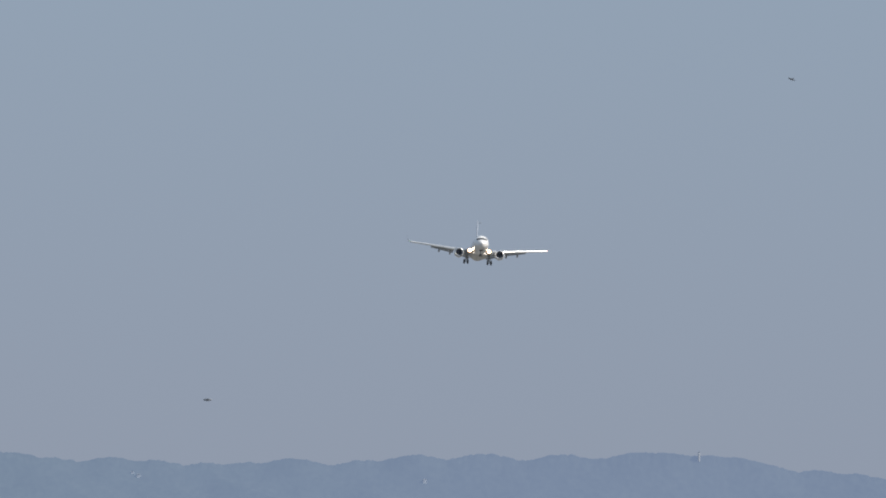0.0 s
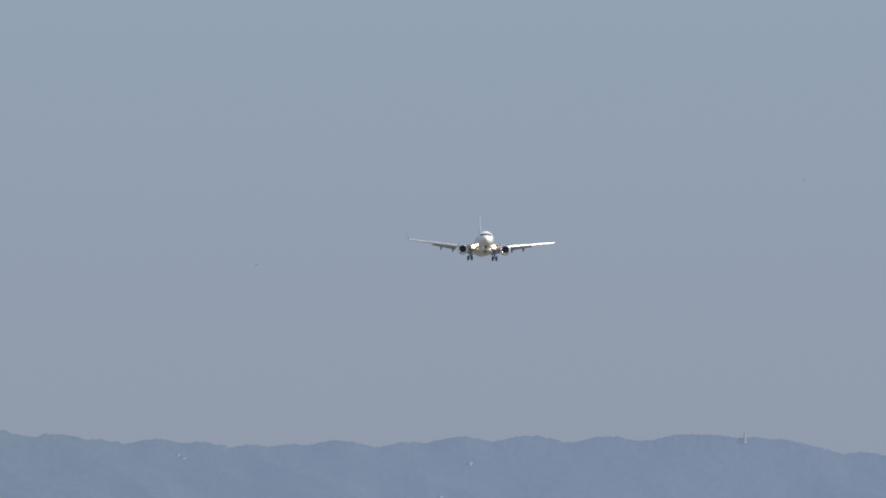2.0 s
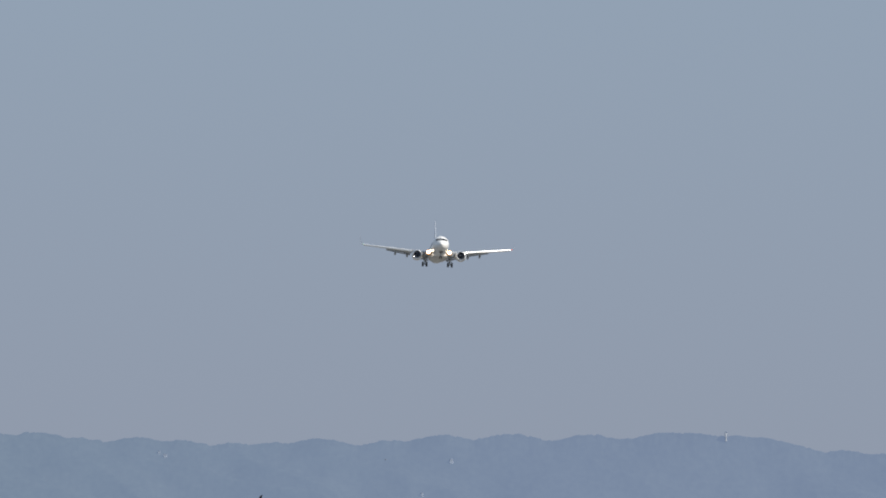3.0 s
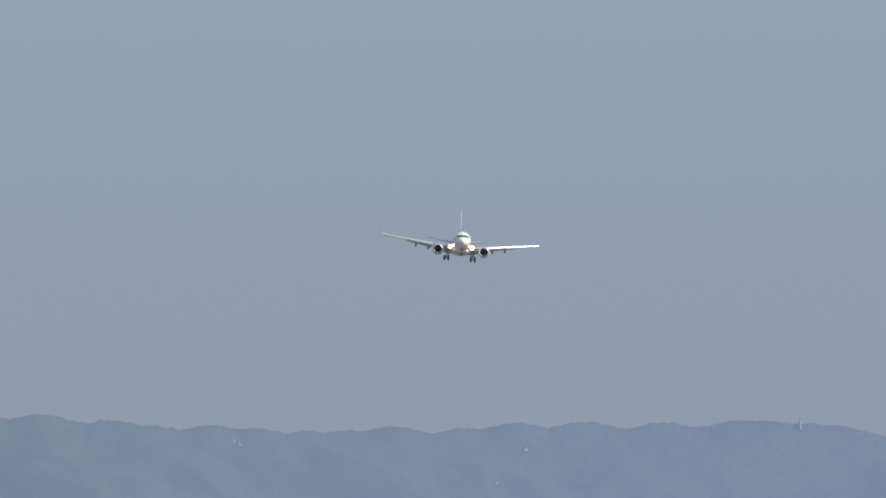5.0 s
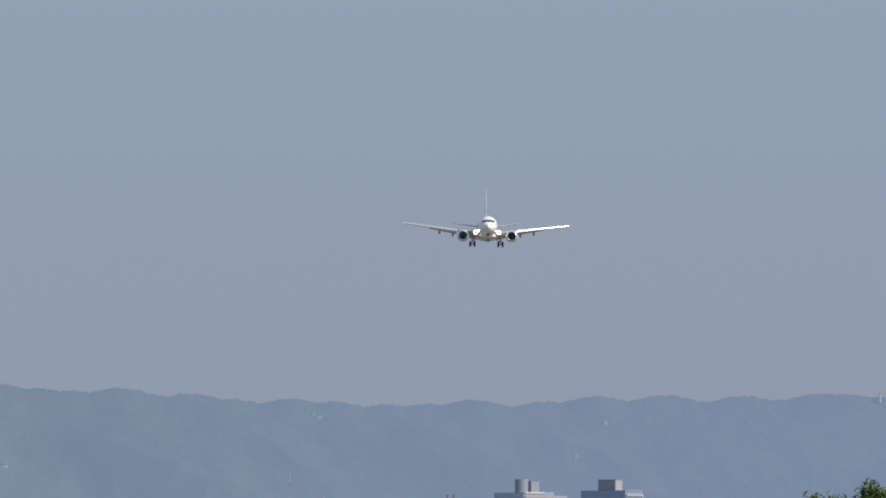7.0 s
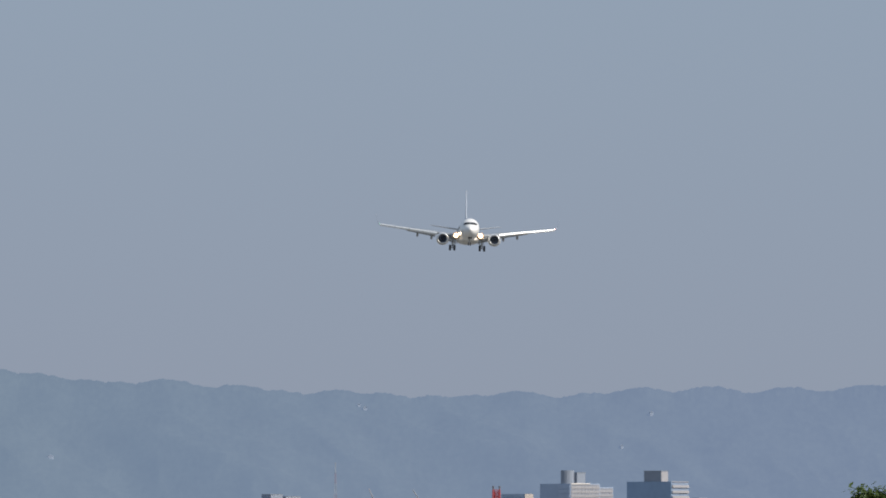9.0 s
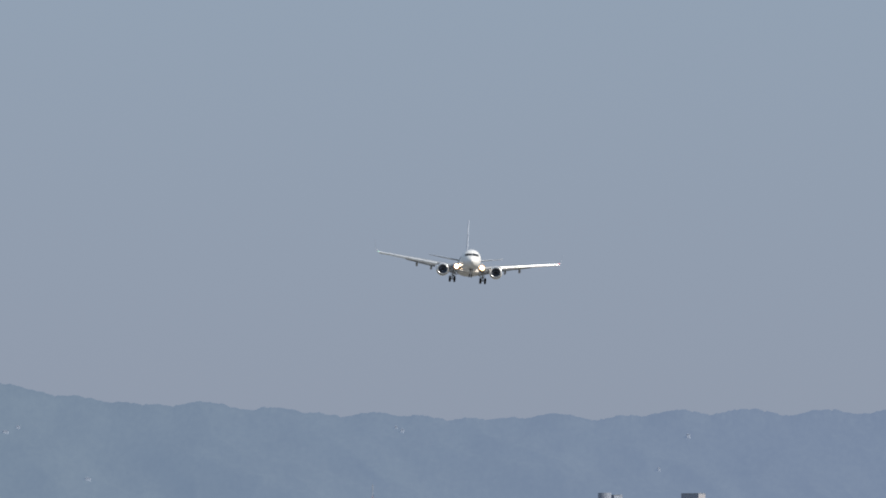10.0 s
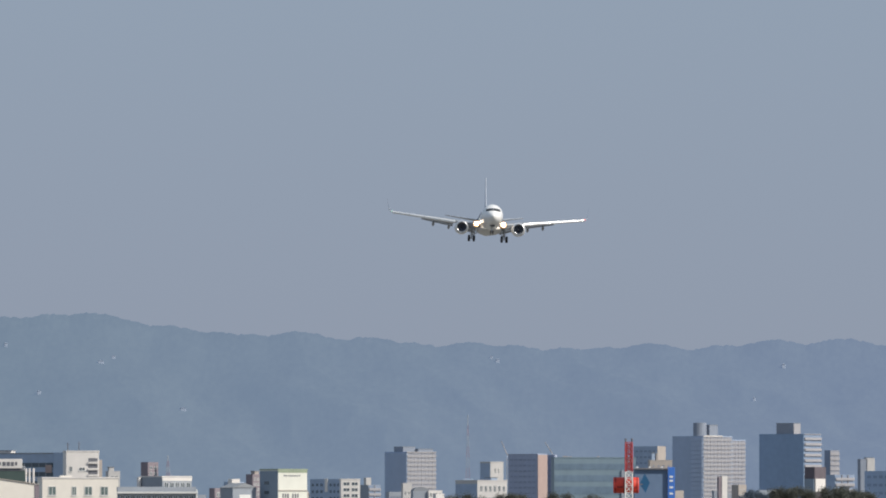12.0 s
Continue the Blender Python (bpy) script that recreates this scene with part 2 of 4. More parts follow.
def hill_height(x, s):
    """s runs from 0 at the foot to 1 on the crest."""
    near_crest = s ** 14
    top = (79 - 0.03 * x) * (1 - near_crest) + ridge(x) * near_crest
    n1 = noise.noise((x * 0.016 + s * 1.3, s * 1.1, 3.1))
    bend = 14 * noise.noise((x * 0.012, s * 2.3, 9.4))
    spur = 1 - abs(noise.noise(((x + bend) * 0.019 + s * 3.0, s * 2.4, 7.7))) * 2.2
    small = 1 - abs(noise.noise(((x - bend) * 0.055 + s * 4.2, s * 6.5, 1.7))) * 2.0
    fall = 1 - s
    z = top * (s ** 1.15) + fall * s * (26 * n1 + 24 * spur + 5.5 * small)
    trees = 0.60 * noise.noise((x * 0.30, s * 60.0, 5.0)) + 0.55 * noise.noise((x * 0.8, s * 140.0, 2.0))
    return max(0.0, min(z, top - fall * 1.5)) + trees * (0.18 + 0.82 * max(0.0, 1 - fall * 25)) * min(1, s * 4)


bm = bmesh.new()
cols, rows_n = 1250, 80
x_first, x_step = -420.0, 0.7
for j in range(rows_n + 1):
    s = j / rows_n
    y = RIDGE_Y - 420 * (1 - s) ** 1.1
    for i in range(cols + 1):
        x = x_first + i * x_step
        bm.verts.new((x, y, hill_height(x, s) if j else -1.0))
for i in range(cols + 1):
    x = x_first + i * x_step
    bm.verts.new((x, RIDGE_Y + 100, -1.0))
bm.verts.ensure_lookup_table()
for j in range(rows_n + 1):
    for i in range(cols):
        k = j * (cols + 1) + i
        bm.faces.new([bm.verts[q] for q in (k, k + 1, k + cols + 2, k + cols + 1)])
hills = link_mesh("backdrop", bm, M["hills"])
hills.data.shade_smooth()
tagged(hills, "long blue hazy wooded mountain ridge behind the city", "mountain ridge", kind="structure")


# ---- the airliner: nose towards -y, origin on the fuselage axis 17.5 m behind the nose ----
NOSE = -17.5


def foil(chord, thick, n=9, camber=0.02):
    """A closed aerofoil outline as (back, up) pairs, from the trailing edge over the top and back below."""
    pts = []
    for sgn in (1, -1):
        for i in range(n + 1):
            u = 0.5 * (1 + math.cos(math.pi * i / n)) if sgn > 0 else 0.5 * (1 - math.cos(math.pi * i / n))
            if sgn < 0 and i in (0, n):
                continue
            t = 5 * thick * (0.2969 * math.sqrt(u) - 0.126 * u - 0.3516 * u * u + 0.2843 * u ** 3 - 0.1015 * u ** 4)
            pts.append((u * chord, (camber * 4 * u * (1 - u) + sgn * t) * chord))
    return pts


def surface(bm, stations, side=1, droop=0.0):
    """Lofts a wing-like surface through stations (x, back from the nose, up, chord, thickness)."""
    c, s = math.cos(radians(droop)), math.sin(radians(droop))
    rings = []
    for x, y, z, chord, thick in stations:
        rings.append([(side * x, NOSE + y + v * c + w * s, z - v * s + w * c) for v, w in foil(chord, thick)])
    return loft(bm, rings)


def upright(bm, stations, lean=0.0):
    """Lofts a fin through stations (up, back, chord, thickness) in the plane of symmetry."""
    return loft(bm, [[(w + z * lean, NOSE + y + v, z) for v, w in foil(c, t, camber=0.0)] for z, y, c, t in stations])


def fuselage_rings(stations, k=36):
    rings = []
    for y, w, top, bottom in stations:
        mid = (top + bottom) / 2
        rings.append([(w * math.cos(2 * math.pi * i / k), NOSE + y, mid + (top - bottom) / 2 * math.sin(2 * math.pi * i / k)) for i in range(k)])
    return rings


def wheel(name, centre, radius, width, parent):
    x, y, z = centre
    bm = bmesh.new()
    k = 20
    prof = [(-0.5, 0.62), (-0.5, 0.86), (-0.36, 0.98), (0, 1.0), (0.36, 0.98), (0.5, 0.86), (0.5, 0.62)]
    loft(bm, [[(x + a * width, y + r * radius * math.cos(2 * math.pi * i / k), z + r * radius * math.sin(2 * math.pi * i / k)) for i in range(k)] for a, r in prof], cap=False)
    w = part(name, bm, M["rubber"], parent, "black rubber tyre", True)
    bm = bmesh.new()
    rim = [(-0.42, 0.1), (-0.3, 0.3), (-0.4, 0.63), (0.4, 0.63), (0.3, 0.3), (0.42, 0.1)]
    loft(bm, [[(x + a * width, y + r * radius * math.cos(2 * math.pi * i / k), z + r * radius * math.sin(2 * math.pi * i / k)) for i in range(k)] for a, r in rim])
    part("rim", bm, M["steel"], w, "grey metal wheel rim")
    return w


def airliner():
    plane = new("airliner")
    tagged(plane, "white twin-engine airliner on approach with wheels and flaps down", "airplane")
    # fuselage
    body = [(0.02, 0.06, -0.42, -0.54), (0.25, 0.42, -0.05, -0.92), (0.7, 0.80, 0.26, -1.26), (1.4, 1.19, 0.62, -1.55), (2.1, 1.45, 0.98, -1.72),
            (2.9, 1.64, 1.46, -1.83), (3.8, 1.78, 1.78, -1.92), (5.0, 1.86, 1.93, -1.99), (6.5, 1.88, 1.98, -2.03), (12, 1.88, 1.98, -2.03),
            (20, 1.88, 1.98, -2.03), (26, 1.88, 1.98, -2.0), (29, 1.80, 1.97, -1.55), (32, 1.52, 1.93, -0.85), (35, 1.05, 1.80, -0.1), (37, 0.62, 1.55, 0.45), (38.0, 0.22, 1.3, 0.85)]
    bm = loft(bmesh.new(), fuselage_rings(body))
    fus = part("fuselage", bm, M["white_paint"], plane, "white painted fuselage", True)
    # wing-to-body fairing under the belly
    fair = [(11.2, 0.5, -1.75, -2.0), (12.6, 1.7, -1.0, -2.25), (15, 2.15, -0.75, -2.42), (19, 2.2, -0.75, -2.42), (21.5, 1.8, -1.0, -2.25), (23.5, 0.5, -1.7, -2.0)]
    part("belly_fairing", loft(bmesh.new(), fuselage_rings(fair, 24)), M["belly_paint"], plane, "pale grey belly fairing", True)
    # windscreen panes, laid on the curve of the nose
    def on_nose(x, z):
        lo, hi = 0.05, 6.0
        for _ in range(30):
            y = (lo + hi) / 2
            p, q = next((p, q) for p, q in zip(body, body[1:]) if p[0] <= y <= q[0])
            f = (y - p[0]) / (q[0] - p[0])
            w, top, bot = (p[i] + (q[i] - p[i]) * f for i in (1, 2, 3))
            inside = (x / w) ** 2 + ((z - (top + bot) / 2) / ((top - bot) / 2)) ** 2 < 1
            lo, hi = (lo, y) if inside else (y, hi)
        return Vector((x, NOSE + y, z))
    for side in (-1, 1):
        for corners in (((0.03, 0.56), (0.56, 0.54), (0.53, 0.97), (0.03, 1.00)), ((0.60, 0.53), (0.99, 0.50), (0.91, 0.91), (0.57, 0.96)), ((1.04, 0.49), (1.26, 0.47), (1.16, 0.82), (0.95, 0.90))):
            pts = [on_nose(side * x, z) for x, z in corners]
            n = (pts[1] - pts[0]).cross(pts[3] - pts[0]).normalized()
            n = n if n.y < 0 else -n
            bm = loft(bmesh.new(), [[p + n * k for p in pts] for k in (-0.1, 0.07)])
            part("windscreen_pane", bm, M["cockpit_glass"], fus, "dark cockpit window pane")
    # cabin windows along both sides
    win = boxed(-0.03, 0.03, -0.13, 0.13, -0.19, 0.19, bev=0.02)
    first = None
    for side in (-1, 1):
        for i in range(44):
            if first is None:
                first = part("cabin_window", win, M["cockpit_glass"], fus)
                ob = first
            else:
                ob = new("cabin_window", first.data)
                ob.parent = fus
            ob.location = (side * 1.85, NOSE + 6.6 + i * 0.508, 0.42)
    # wings, slats, flaps and their fairings, winglets
    for side in (-1, 1):
        st = [(1.2, 12.9, -1.2, 7.9, 0.125), (2.6, 13.6, -1.02, 6.9, 0.12), (5.8, 15.25, -0.44, 4.9, 0.112), (9.0, 16.9, 0.06, 4.0, 0.105),
              (12.5, 18.75, 0.57, 2.95, 0.10), (15.2, 20.2, 0.96, 2.1, 0.10), (16.8, 21.05, 1.20, 1.62, 0.10)]
        wing = part("wing", surface(bmesh.new(), st, side), M["grey_paint"], plane, "grey wing with swept leading edge", True)
        tipst = [(16.8, 21.05, 1.20, 1.62, 0.10), (17.2, 21.4, 1.42, 1.45, 0.07), (17.42, 21.9, 1.95, 1.2, 0.05), (17.58, 22.6, 3.0, 0.85, 0.05), (17.68, 23.1, 3.5, 0.55, 0.05)]
        part("winglet", surface(bmesh.new(), tipst, side), M["tip_paint"], wing, "upturned pale grey winglet", True)
        lamp = lathe(bmesh.new(), [(0.0, 0.01), (0.05, 0.07), (0.14, 0.10), (0.3, 0.09), (0.5, 0.02)], (side * 16.9, NOSE + 20.98, 1.27), 12)
        part("navigation_light", lamp, M["nav_red" if side > 0 else "nav_green"], wing, "lit red wingtip light" if side > 0 else "lit green wingtip light", True)
        # slats along the outer wing, let forward and down
        for x0, x1 in ((5.95, 8.55), (8.62, 11.2), (11.27, 13.85), (13.92, 16.79)):
            rows = []
            for x in (x0, x1):
                for p, q in zip(st, st[1:]):
                    if p[0] <= x <= q[0]:
                        f = (x - p[0]) / (q[0] - p[0])
                        y, z, c = (p[i] + (q[i] - p[i]) * f for i in (1, 2, 3))
                rows.append((x, y - 0.22 - 0.035 * c, z - 0.02 - 0.02 * c, 0.56 + 0.08 * c, 0.56))
            part("slat", surface(bmesh.new(), rows, side, 14), M["slat_metal"], wing, "polished metal leading-edge slat", True)
        kr = [(2.75, 13.15, -1.28, 0.75, 0.2), (4.1, 13.9, -1.0, 0.65, 0.2)]
        part("krueger_flap", surface(bmesh.new(), kr, side, 48), M["grey_paint"], wing, "", True)
        for st2, d in (([(2.1, 20.1, -1.05, 1.9, 0.11), (5.6, 20.0, -0.36, 1.5, 0.11)], 14), ([(6.1, 19.95, -0.26, 1.35, 0.10), (11.6, 21.05, 0.60, 0.95, 0.10)], 14)):
            part("flap", surface(bmesh.new(), st2, side, d), M["grey_paint"], wing, "lowered grey trailing-edge flap", True)
            aft = [(x + 0.05, y + c * 0.95, z - c * 0.27, c * 0.45, 0.1) for x, y, z, c, _ in st2]
            part("flap", surface(bmesh.new(), aft, side, 24), M["grey_paint"], wing, "lowered grey trailing-edge flap", True)
        for x, y, z, n in ((6.9, 18.4, -0.66, 3.2), (9.6, 19.2, -0.20, 2.9)):
            prof = [(0, 0.02), (0.12, 0.14), (0.35, 0.23), (0.6, 0.22), (0.85, 0.12), (1.0, 0.02)]
            bm = bmesh.new()
            loft(bm, [[(side * x + r * math.cos(i * math.pi / 6), NOSE + y + u * n, z - 0.2 - u * 0.5 + 1.5 * r * math.sin(i * math.pi / 6)) for i in range(12)] for u, r in prof])
            part("flap_fairing", bm, M["grey_paint"], wing, "", True)
        # tailplane
        tp = [(0.6, 33.2, 1.28, 3.9, 0.06), (4.0, 35.3, 1.82, 2.6, 0.055), (6.9, 37.1, 2.30, 1.3, 0.055)]
        tail = part("tailplane", surface(bmesh.new(), tp, side), M["grey_paint"], plane, "grey horizontal tailplane", True)
        le = [(x, y - 0.04, z, 0.10 + 0.03 * c, 0.4) for x, y, z, c, _ in tp[1:]]
        part("leading_edge", surface(bmesh.new(), [(0.9, 33.32, 1.33, 0.26, 0.5)] + le, side), M["fin_edge"], tail, "pale leading edge", True)
        # engine: cowl, intake lip, duct, fan, spinner, core nozzle, pylon
        ex, ez = side * 4.95, -1.72
        eng = new("engine")
        eng.parent = plane
        eng.location = (0, 0, 0)
        cy = NOSE + 11.4
        part("cowl", lathe(bmesh.new(), [(0.13, 1.08), (0.5, 1.18), (1.2, 1.23), (2.2, 1.18), (3.1, 1.02), (3.6, 0.88), (3.55, 0.80)], (ex, cy, ez), 32, 0.04), M["white_paint"], eng, "white engine cowl", True)
        lip = [(0.45, 0.80), (0.2, 0.81), (0.06, 0.86), (0.0, 0.93), (0.04, 1.02), (0.13, 1.08)]
        part("intake_lip", lathe(bmesh.new(), lip, (ex, cy, ez), 32, 0.1), M["bare_metal"], eng, "polished metal intake lip", True)
        part("intake_duct", lathe(bmesh.new(), [(0.45, 0.80), (0.8, 0.80), (1.1, 0.79)], (ex, cy, ez), 32, 0.1), M["dark_metal"], eng, "", True)
        bm = bmesh.new()
        for i in range(24):
            a, b = 2 * math.pi * i / 24, 2 * math.pi * (i + 0.78) / 24
            pts = [(0.2, a, 0.0), (0.78, a, 0.0), (0.78, b, 0.16), (0.2, b, 0.10)]
            bm.faces.new([bm.verts.new((ex + r * math.cos(t), cy + 0.9 + dy, ez + r * math.sin(t))) for r, t, dy in pts])
        lathe(bm, [(1.08, 0.79), (1.09, 0.4), (1.1, 0.01)], (ex, cy, ez), 24, 0.05)
        part("fan", bm, M["fan"], eng, "dark engine fan blades")
        part("spinner", lathe(bmesh.new(), [(0.5, 0.01), (0.62, 0.10), (0.8, 0.18), (1.0, 0.22)], (ex, cy, ez), 16), M["dark_metal"], eng, "dark spinner", True)
        part("core_nozzle", lathe(bmesh.new(), [(3.0, 0.62), (3.9, 0.55), (4.6, 0.38), (5.1, 0.05)], (ex, cy, ez), 20), M["dark_metal"], eng, "", True)
        bm = bmesh.new()
        loft(bm, [[(ex + dx * 0.5, cy + y, z) for dx, y in ((-0.1, 0.9), (-0.42, 2.2), (-0.3, 5.2), (0.3, 5.2), (0.42, 2.2), (0.1, 0.9))] for z in (ez + 0.7, ez + 0.98)])
        part("pylon", bm, M["white_paint"], eng)
        # main gear with twin wheels
        gx, gy = side * 2.86, NOSE + 19.6
        gear = new("main_gear")
        gear.parent = plane
        bm = rod(bmesh.new(), (gx - side * 0.15, gy - 0.1, -1.2), (gx, gy, -2.55), 0.15, 10)
        rod(bm, (gx, gy, -2.5), (gx, gy, -2.97), 0.105, 10)
        rod(bm, (gx - 0.62, gy, -2.97), (gx + 0.62, gy, -2.97), 0.085, 10)
        part("strut", bm, M["steel"], gear, "grey main gear strut")
        bm = rod(bmesh.new(), (gx - side * 1.5, gy, -1.6), (gx, gy, -2.5), 0.07, 8)
        rod(bm, (gx, gy + 1.3, -1.5), (gx, gy, -2.45), 0.06, 8)
        part("side_brace", bm, M["steel"], gear)
        bm = rod(bmesh.new(), (gx, gy + 0.14, -2.6), (gx, gy + 0.42, -2.85), 0.05, 6)
        rod(bm, (gx, gy + 0.42, -2.85), (gx, gy + 0.1, -3.1), 0.05, 6)
        part("torque_link", bm, M["steel"], gear)
        part("gear_door", boxed(gx + side * 0.28 - 0.025, gx + side * 0.28 + 0.025, gy - 0.5, gy + 0.5, -2.35, -1.35, bev=0.01), M["grey_paint"], gear, "grey gear door")
        for dx in (-0.43, 0.43):
            wheel("tyre", (gx + dx, gy, -2.97), 0.565, 0.40, gear)
        # lamps in the wing root
        for lx, ly, lz, r in ((2.36, 13.0, -0.92, 0.34), (1.80, 12.2, -0.68, 0.14)):
            if r < 0.2 and side > 0:
                continue
            bm = lathe(bmesh.new(), [(0.0, 0.004), (0.01, r * 0.6), (0.05, r * 0.92), (0.12, r)], (side * lx, NOSE + ly, lz), 18)
            lamp = part("landing_light", bm, M["lamp"], plane, "lit landing light", True)
            # Added glowing ring imitates the lamp's warm halo
            part("halo_ring", lathe(bmesh.new(), [(0.06, r * 0.98), (0.05, r * 1.55), (0.2, r * 1.56)], (side * lx, NOSE + ly, lz), 18), M["halo_glow"], lamp, "emissive ring imitating the warm lamp halo", True)
            part("housing", lathe(bmesh.new(), [(0.21, r * 1.55), (0.25, r * 1.5), (0.7, r * 0.9), (1.0, 0.02)], (side * lx, NOSE + ly, lz), 18), M["grey_paint"], lamp, "", True)
    # nose gear
    gear = new("nose_gear")
    gear.parent = plane
    gy = NOSE + 4.0
    bm = rod(bmesh.new(), (0, gy, -1.7), (0, gy, -2.75), 0.11, 10)
    rod(bm, (0, gy, -2.7), (0, gy, -3.06), 0.075, 10)
    rod(bm, (-0.3, gy, -3.0), (0.3, gy, -3.0), 0.06, 8)
    rod(bm, (0, gy + 1.1, -1.8), (0, gy, -2.6), 0.06, 8)
    part("strut", bm, M["steel"], gear, "grey nose gear strut")
    for dx in (-0.2, 0.2):
        wheel("tyre", (dx, gy, -3.0), 0.345, 0.2, gear)
    for side in (-1, 1):
        part("gear_door", boxed(side * 0.42 - 0.02, side * 0.42 + 0.02, gy - 1.3, gy + 0.5, -2.35, -1.75, bev=0.008), M["white_paint"], gear)
    part("gear_bay", boxed(-0.40, 0.40, gy - 1.3, gy + 0.5, -1.96, -1.83, bev=0.01), M["dark_metal"], gear, "dark open nose gear bay")
    # fin
    fin = part("fin", upright(bmesh.new(), [(1.5, 29.6, 6.4, 0.05), (2.4, 31.2, 5.6, 0.06), (5.5, 33.9, 4.1, 0.06), (9.15, 36.9, 2.2, 0.07)]), M["blue_paint"], plane, "dark blue tail fin", True)
    part("leading_edge", upright(bmesh.new(), [(2.3, 31.0, 0.5, 0.34), (5.5, 33.78, 0.42, 0.34), (9.15, 36.8, 0.30, 0.36)]), M["fin_edge"], fin, "pale painted leading edge of the fin", True)
    part("dorsal_fin", upright(bmesh.new(), [(1.75, 25.6, 7.0, 0.03), (2.4, 30.4, 2.4, 0.05)]), M["white_paint"], fin, "", True)
    part("antenna", upright(bmesh.new(), [(1.9, 10.0, 0.5, 0.1), (2.3, 10.2, 0.25, 0.1)]), M["white_paint"], fus)
    part("antenna", upright(bmesh.new(), [(1.9, 17.0, 0.6, 0.1), (2.35, 17.3, 0.3, 0.1)]), M["white_paint"], fus)
    return plane


plane = airliner()


# ---- the city: every block stands with one corner towards the airfield ----
def block(label, x, y, a, b, h, turn, wall, category="building", roof="roof_grey", group="city blocks", parapet=0.5, rim=None):
    """A building: near corner at (x, y); a runs along the sunlit front, b along the shaded side."""
    ob = new("building")
    tagged(ob, label, category, group)
    ob.matrix_world = pose(x, y, 0, 0, 0, turn)
    bm = boxed(0, a, 0, b, 0, h - parapet)
    t = min(0.25, a * 0.2, b * 0.2)
    for r in ((0, a, 0, t), (0, a, b - t, b), (0, t, t, b - t), (a - t, a, t, b - t)):
        box(bm, *r, h - parapet, h)
    part("wall", bm, M[wall], ob)
    part("roof", boxed(t, a - t, t, b - t, h - parapet, h - parapet + 0.08), M[roof], ob, "flat roof behind a parapet")
    if rim:
        bm = bmesh.new()
        for r in ((-0.08, a + 0.08, -0.08, t), (-0.08, a + 0.08, b - t, b + 0.08), (-0.08, t, t, b - t), (a - t, a + 0.08, t, b - t)):
            box(bm, *r, h, h + 0.22)
        part("parapet_rim", bm, M[rim], ob, "capped parapet rim")
    return ob


def window(ob, face, u, z, w, h, glass="glass", frame_mat="frame_white", sill=True):
    """A window with frame, pane and sill on the front (y = 0) or the side (x = 0), centred on u, z."""
    def bx(u0, u1, z0, z1, d0, d1):
        return boxed(u0, u1, d0, d1, z0, z1) if face == "front" else boxed(d0, d1, u0, u1, z0, z1)
    t = min(0.07, w * 0.12)
    bm = bmesh.new()
    for u0, u1, z0, z1 in ((u - w / 2, u + w / 2, z - h / 2, z - h / 2 + t), (u - w / 2, u + w / 2, z + h / 2 - t, z + h / 2),
                           (u - w / 2, u - w / 2 + t, z - h / 2 + t, z + h / 2 - t), (u + w / 2 - t, u + w / 2, z - h / 2 + t, z + h / 2 - t), (u - t / 2, u + t / 2, z - h / 2 + t, z + h / 2 - t)):
        if face == "front":
            box(bm, u0, u1, -0.06, 0.05, z0, z1)
        else:
            box(bm, -0.06, 0.05, u0, u1, z0, z1)
    win = part("window", bm, M[frame_mat], ob)
    part("pane", bx(u - w / 2 + t, u + w / 2 - t, z - h / 2 + t, z + h / 2 - t, -0.02, 0.03), M[glass], win, "dark glass pane")
    if sill:
        part("sill", bx(u - w / 2 - 0.06, u + w / 2 + 0.06, z - h / 2 - 0.08, z - h / 2 - 0.003, -0.12, 0.02), M[frame_mat], win)
    return win


def windows(ob, face, u0, u1, z0, z1, cols, rows, fill_w=0.6, fill_h=0.55, glass="glass", frame_mat="frame_white"):
    du, dz = (u1 - u0) / cols, (z1 - z0) / rows
    for i in range(cols):
        for j in range(rows):
            window(ob, face, u0 + du * (i + 0.5), z0 + dz * (j + 0.5), du * fill_w, dz * fill_h, glass, frame_mat, sill=False)


def floors(ob, face, u0, u1, z0, z1, n, slab, glass, depth=0.55, share=0.5):
    """A stack of storeys: a balcony front and a dark glazed strip behind it on each."""
    dz = (z1 - z0) / n
    for j in range(n):
        zb = z0 + j * dz
        if face == "front":
            part("balcony", boxed(u0, u1, -depth, -0.003, zb, zb + dz * share, bev=0.03), M[slab], ob, "pale balcony front")
            part("window_strip", boxed(u0 + 0.1, u1 - 0.1, -0.05, -0.002, zb + dz * share + 0.004, zb + dz - 0.004), M[glass], ob, "shaded glazed strip")
            for k in range(1, max(2, int((u1 - u0) / 1.6))):
                u = u0 + (u1 - u0) * k / max(2, int((u1 - u0) / 1.6))
                part("partition", boxed(u - 0.06, u + 0.06, -depth * 0.8, -0.051, zb + dz * share + 0.004, zb + dz - 0.004), M[slab], ob)
        else:
            part("balcony", boxed(-depth, -0.003, u0, u1, zb, zb + dz * share, bev=0.03), M[slab], ob)
            part("window_strip", boxed(-0.05, -0.002, u0 + 0.1, u1 - 0.1, zb + dz * share + 0.004, zb + dz - 0.004), M[glass], ob)


def penthouse(ob, x0, x1, y0, y1, z0, z1, mat, label="rooftop plant room"):
    p = part("penthouse", boxed(x0, x1, y0, y1, z0, z1, bev=0.05), M[mat], ob, label)
    part("cap", boxed(x0 - 0.1, x1 + 0.1, y0 - 0.1, y1 + 0.1, z1 + 0.002, z1 + 0.16), M["roof_grey"], p)
    return p


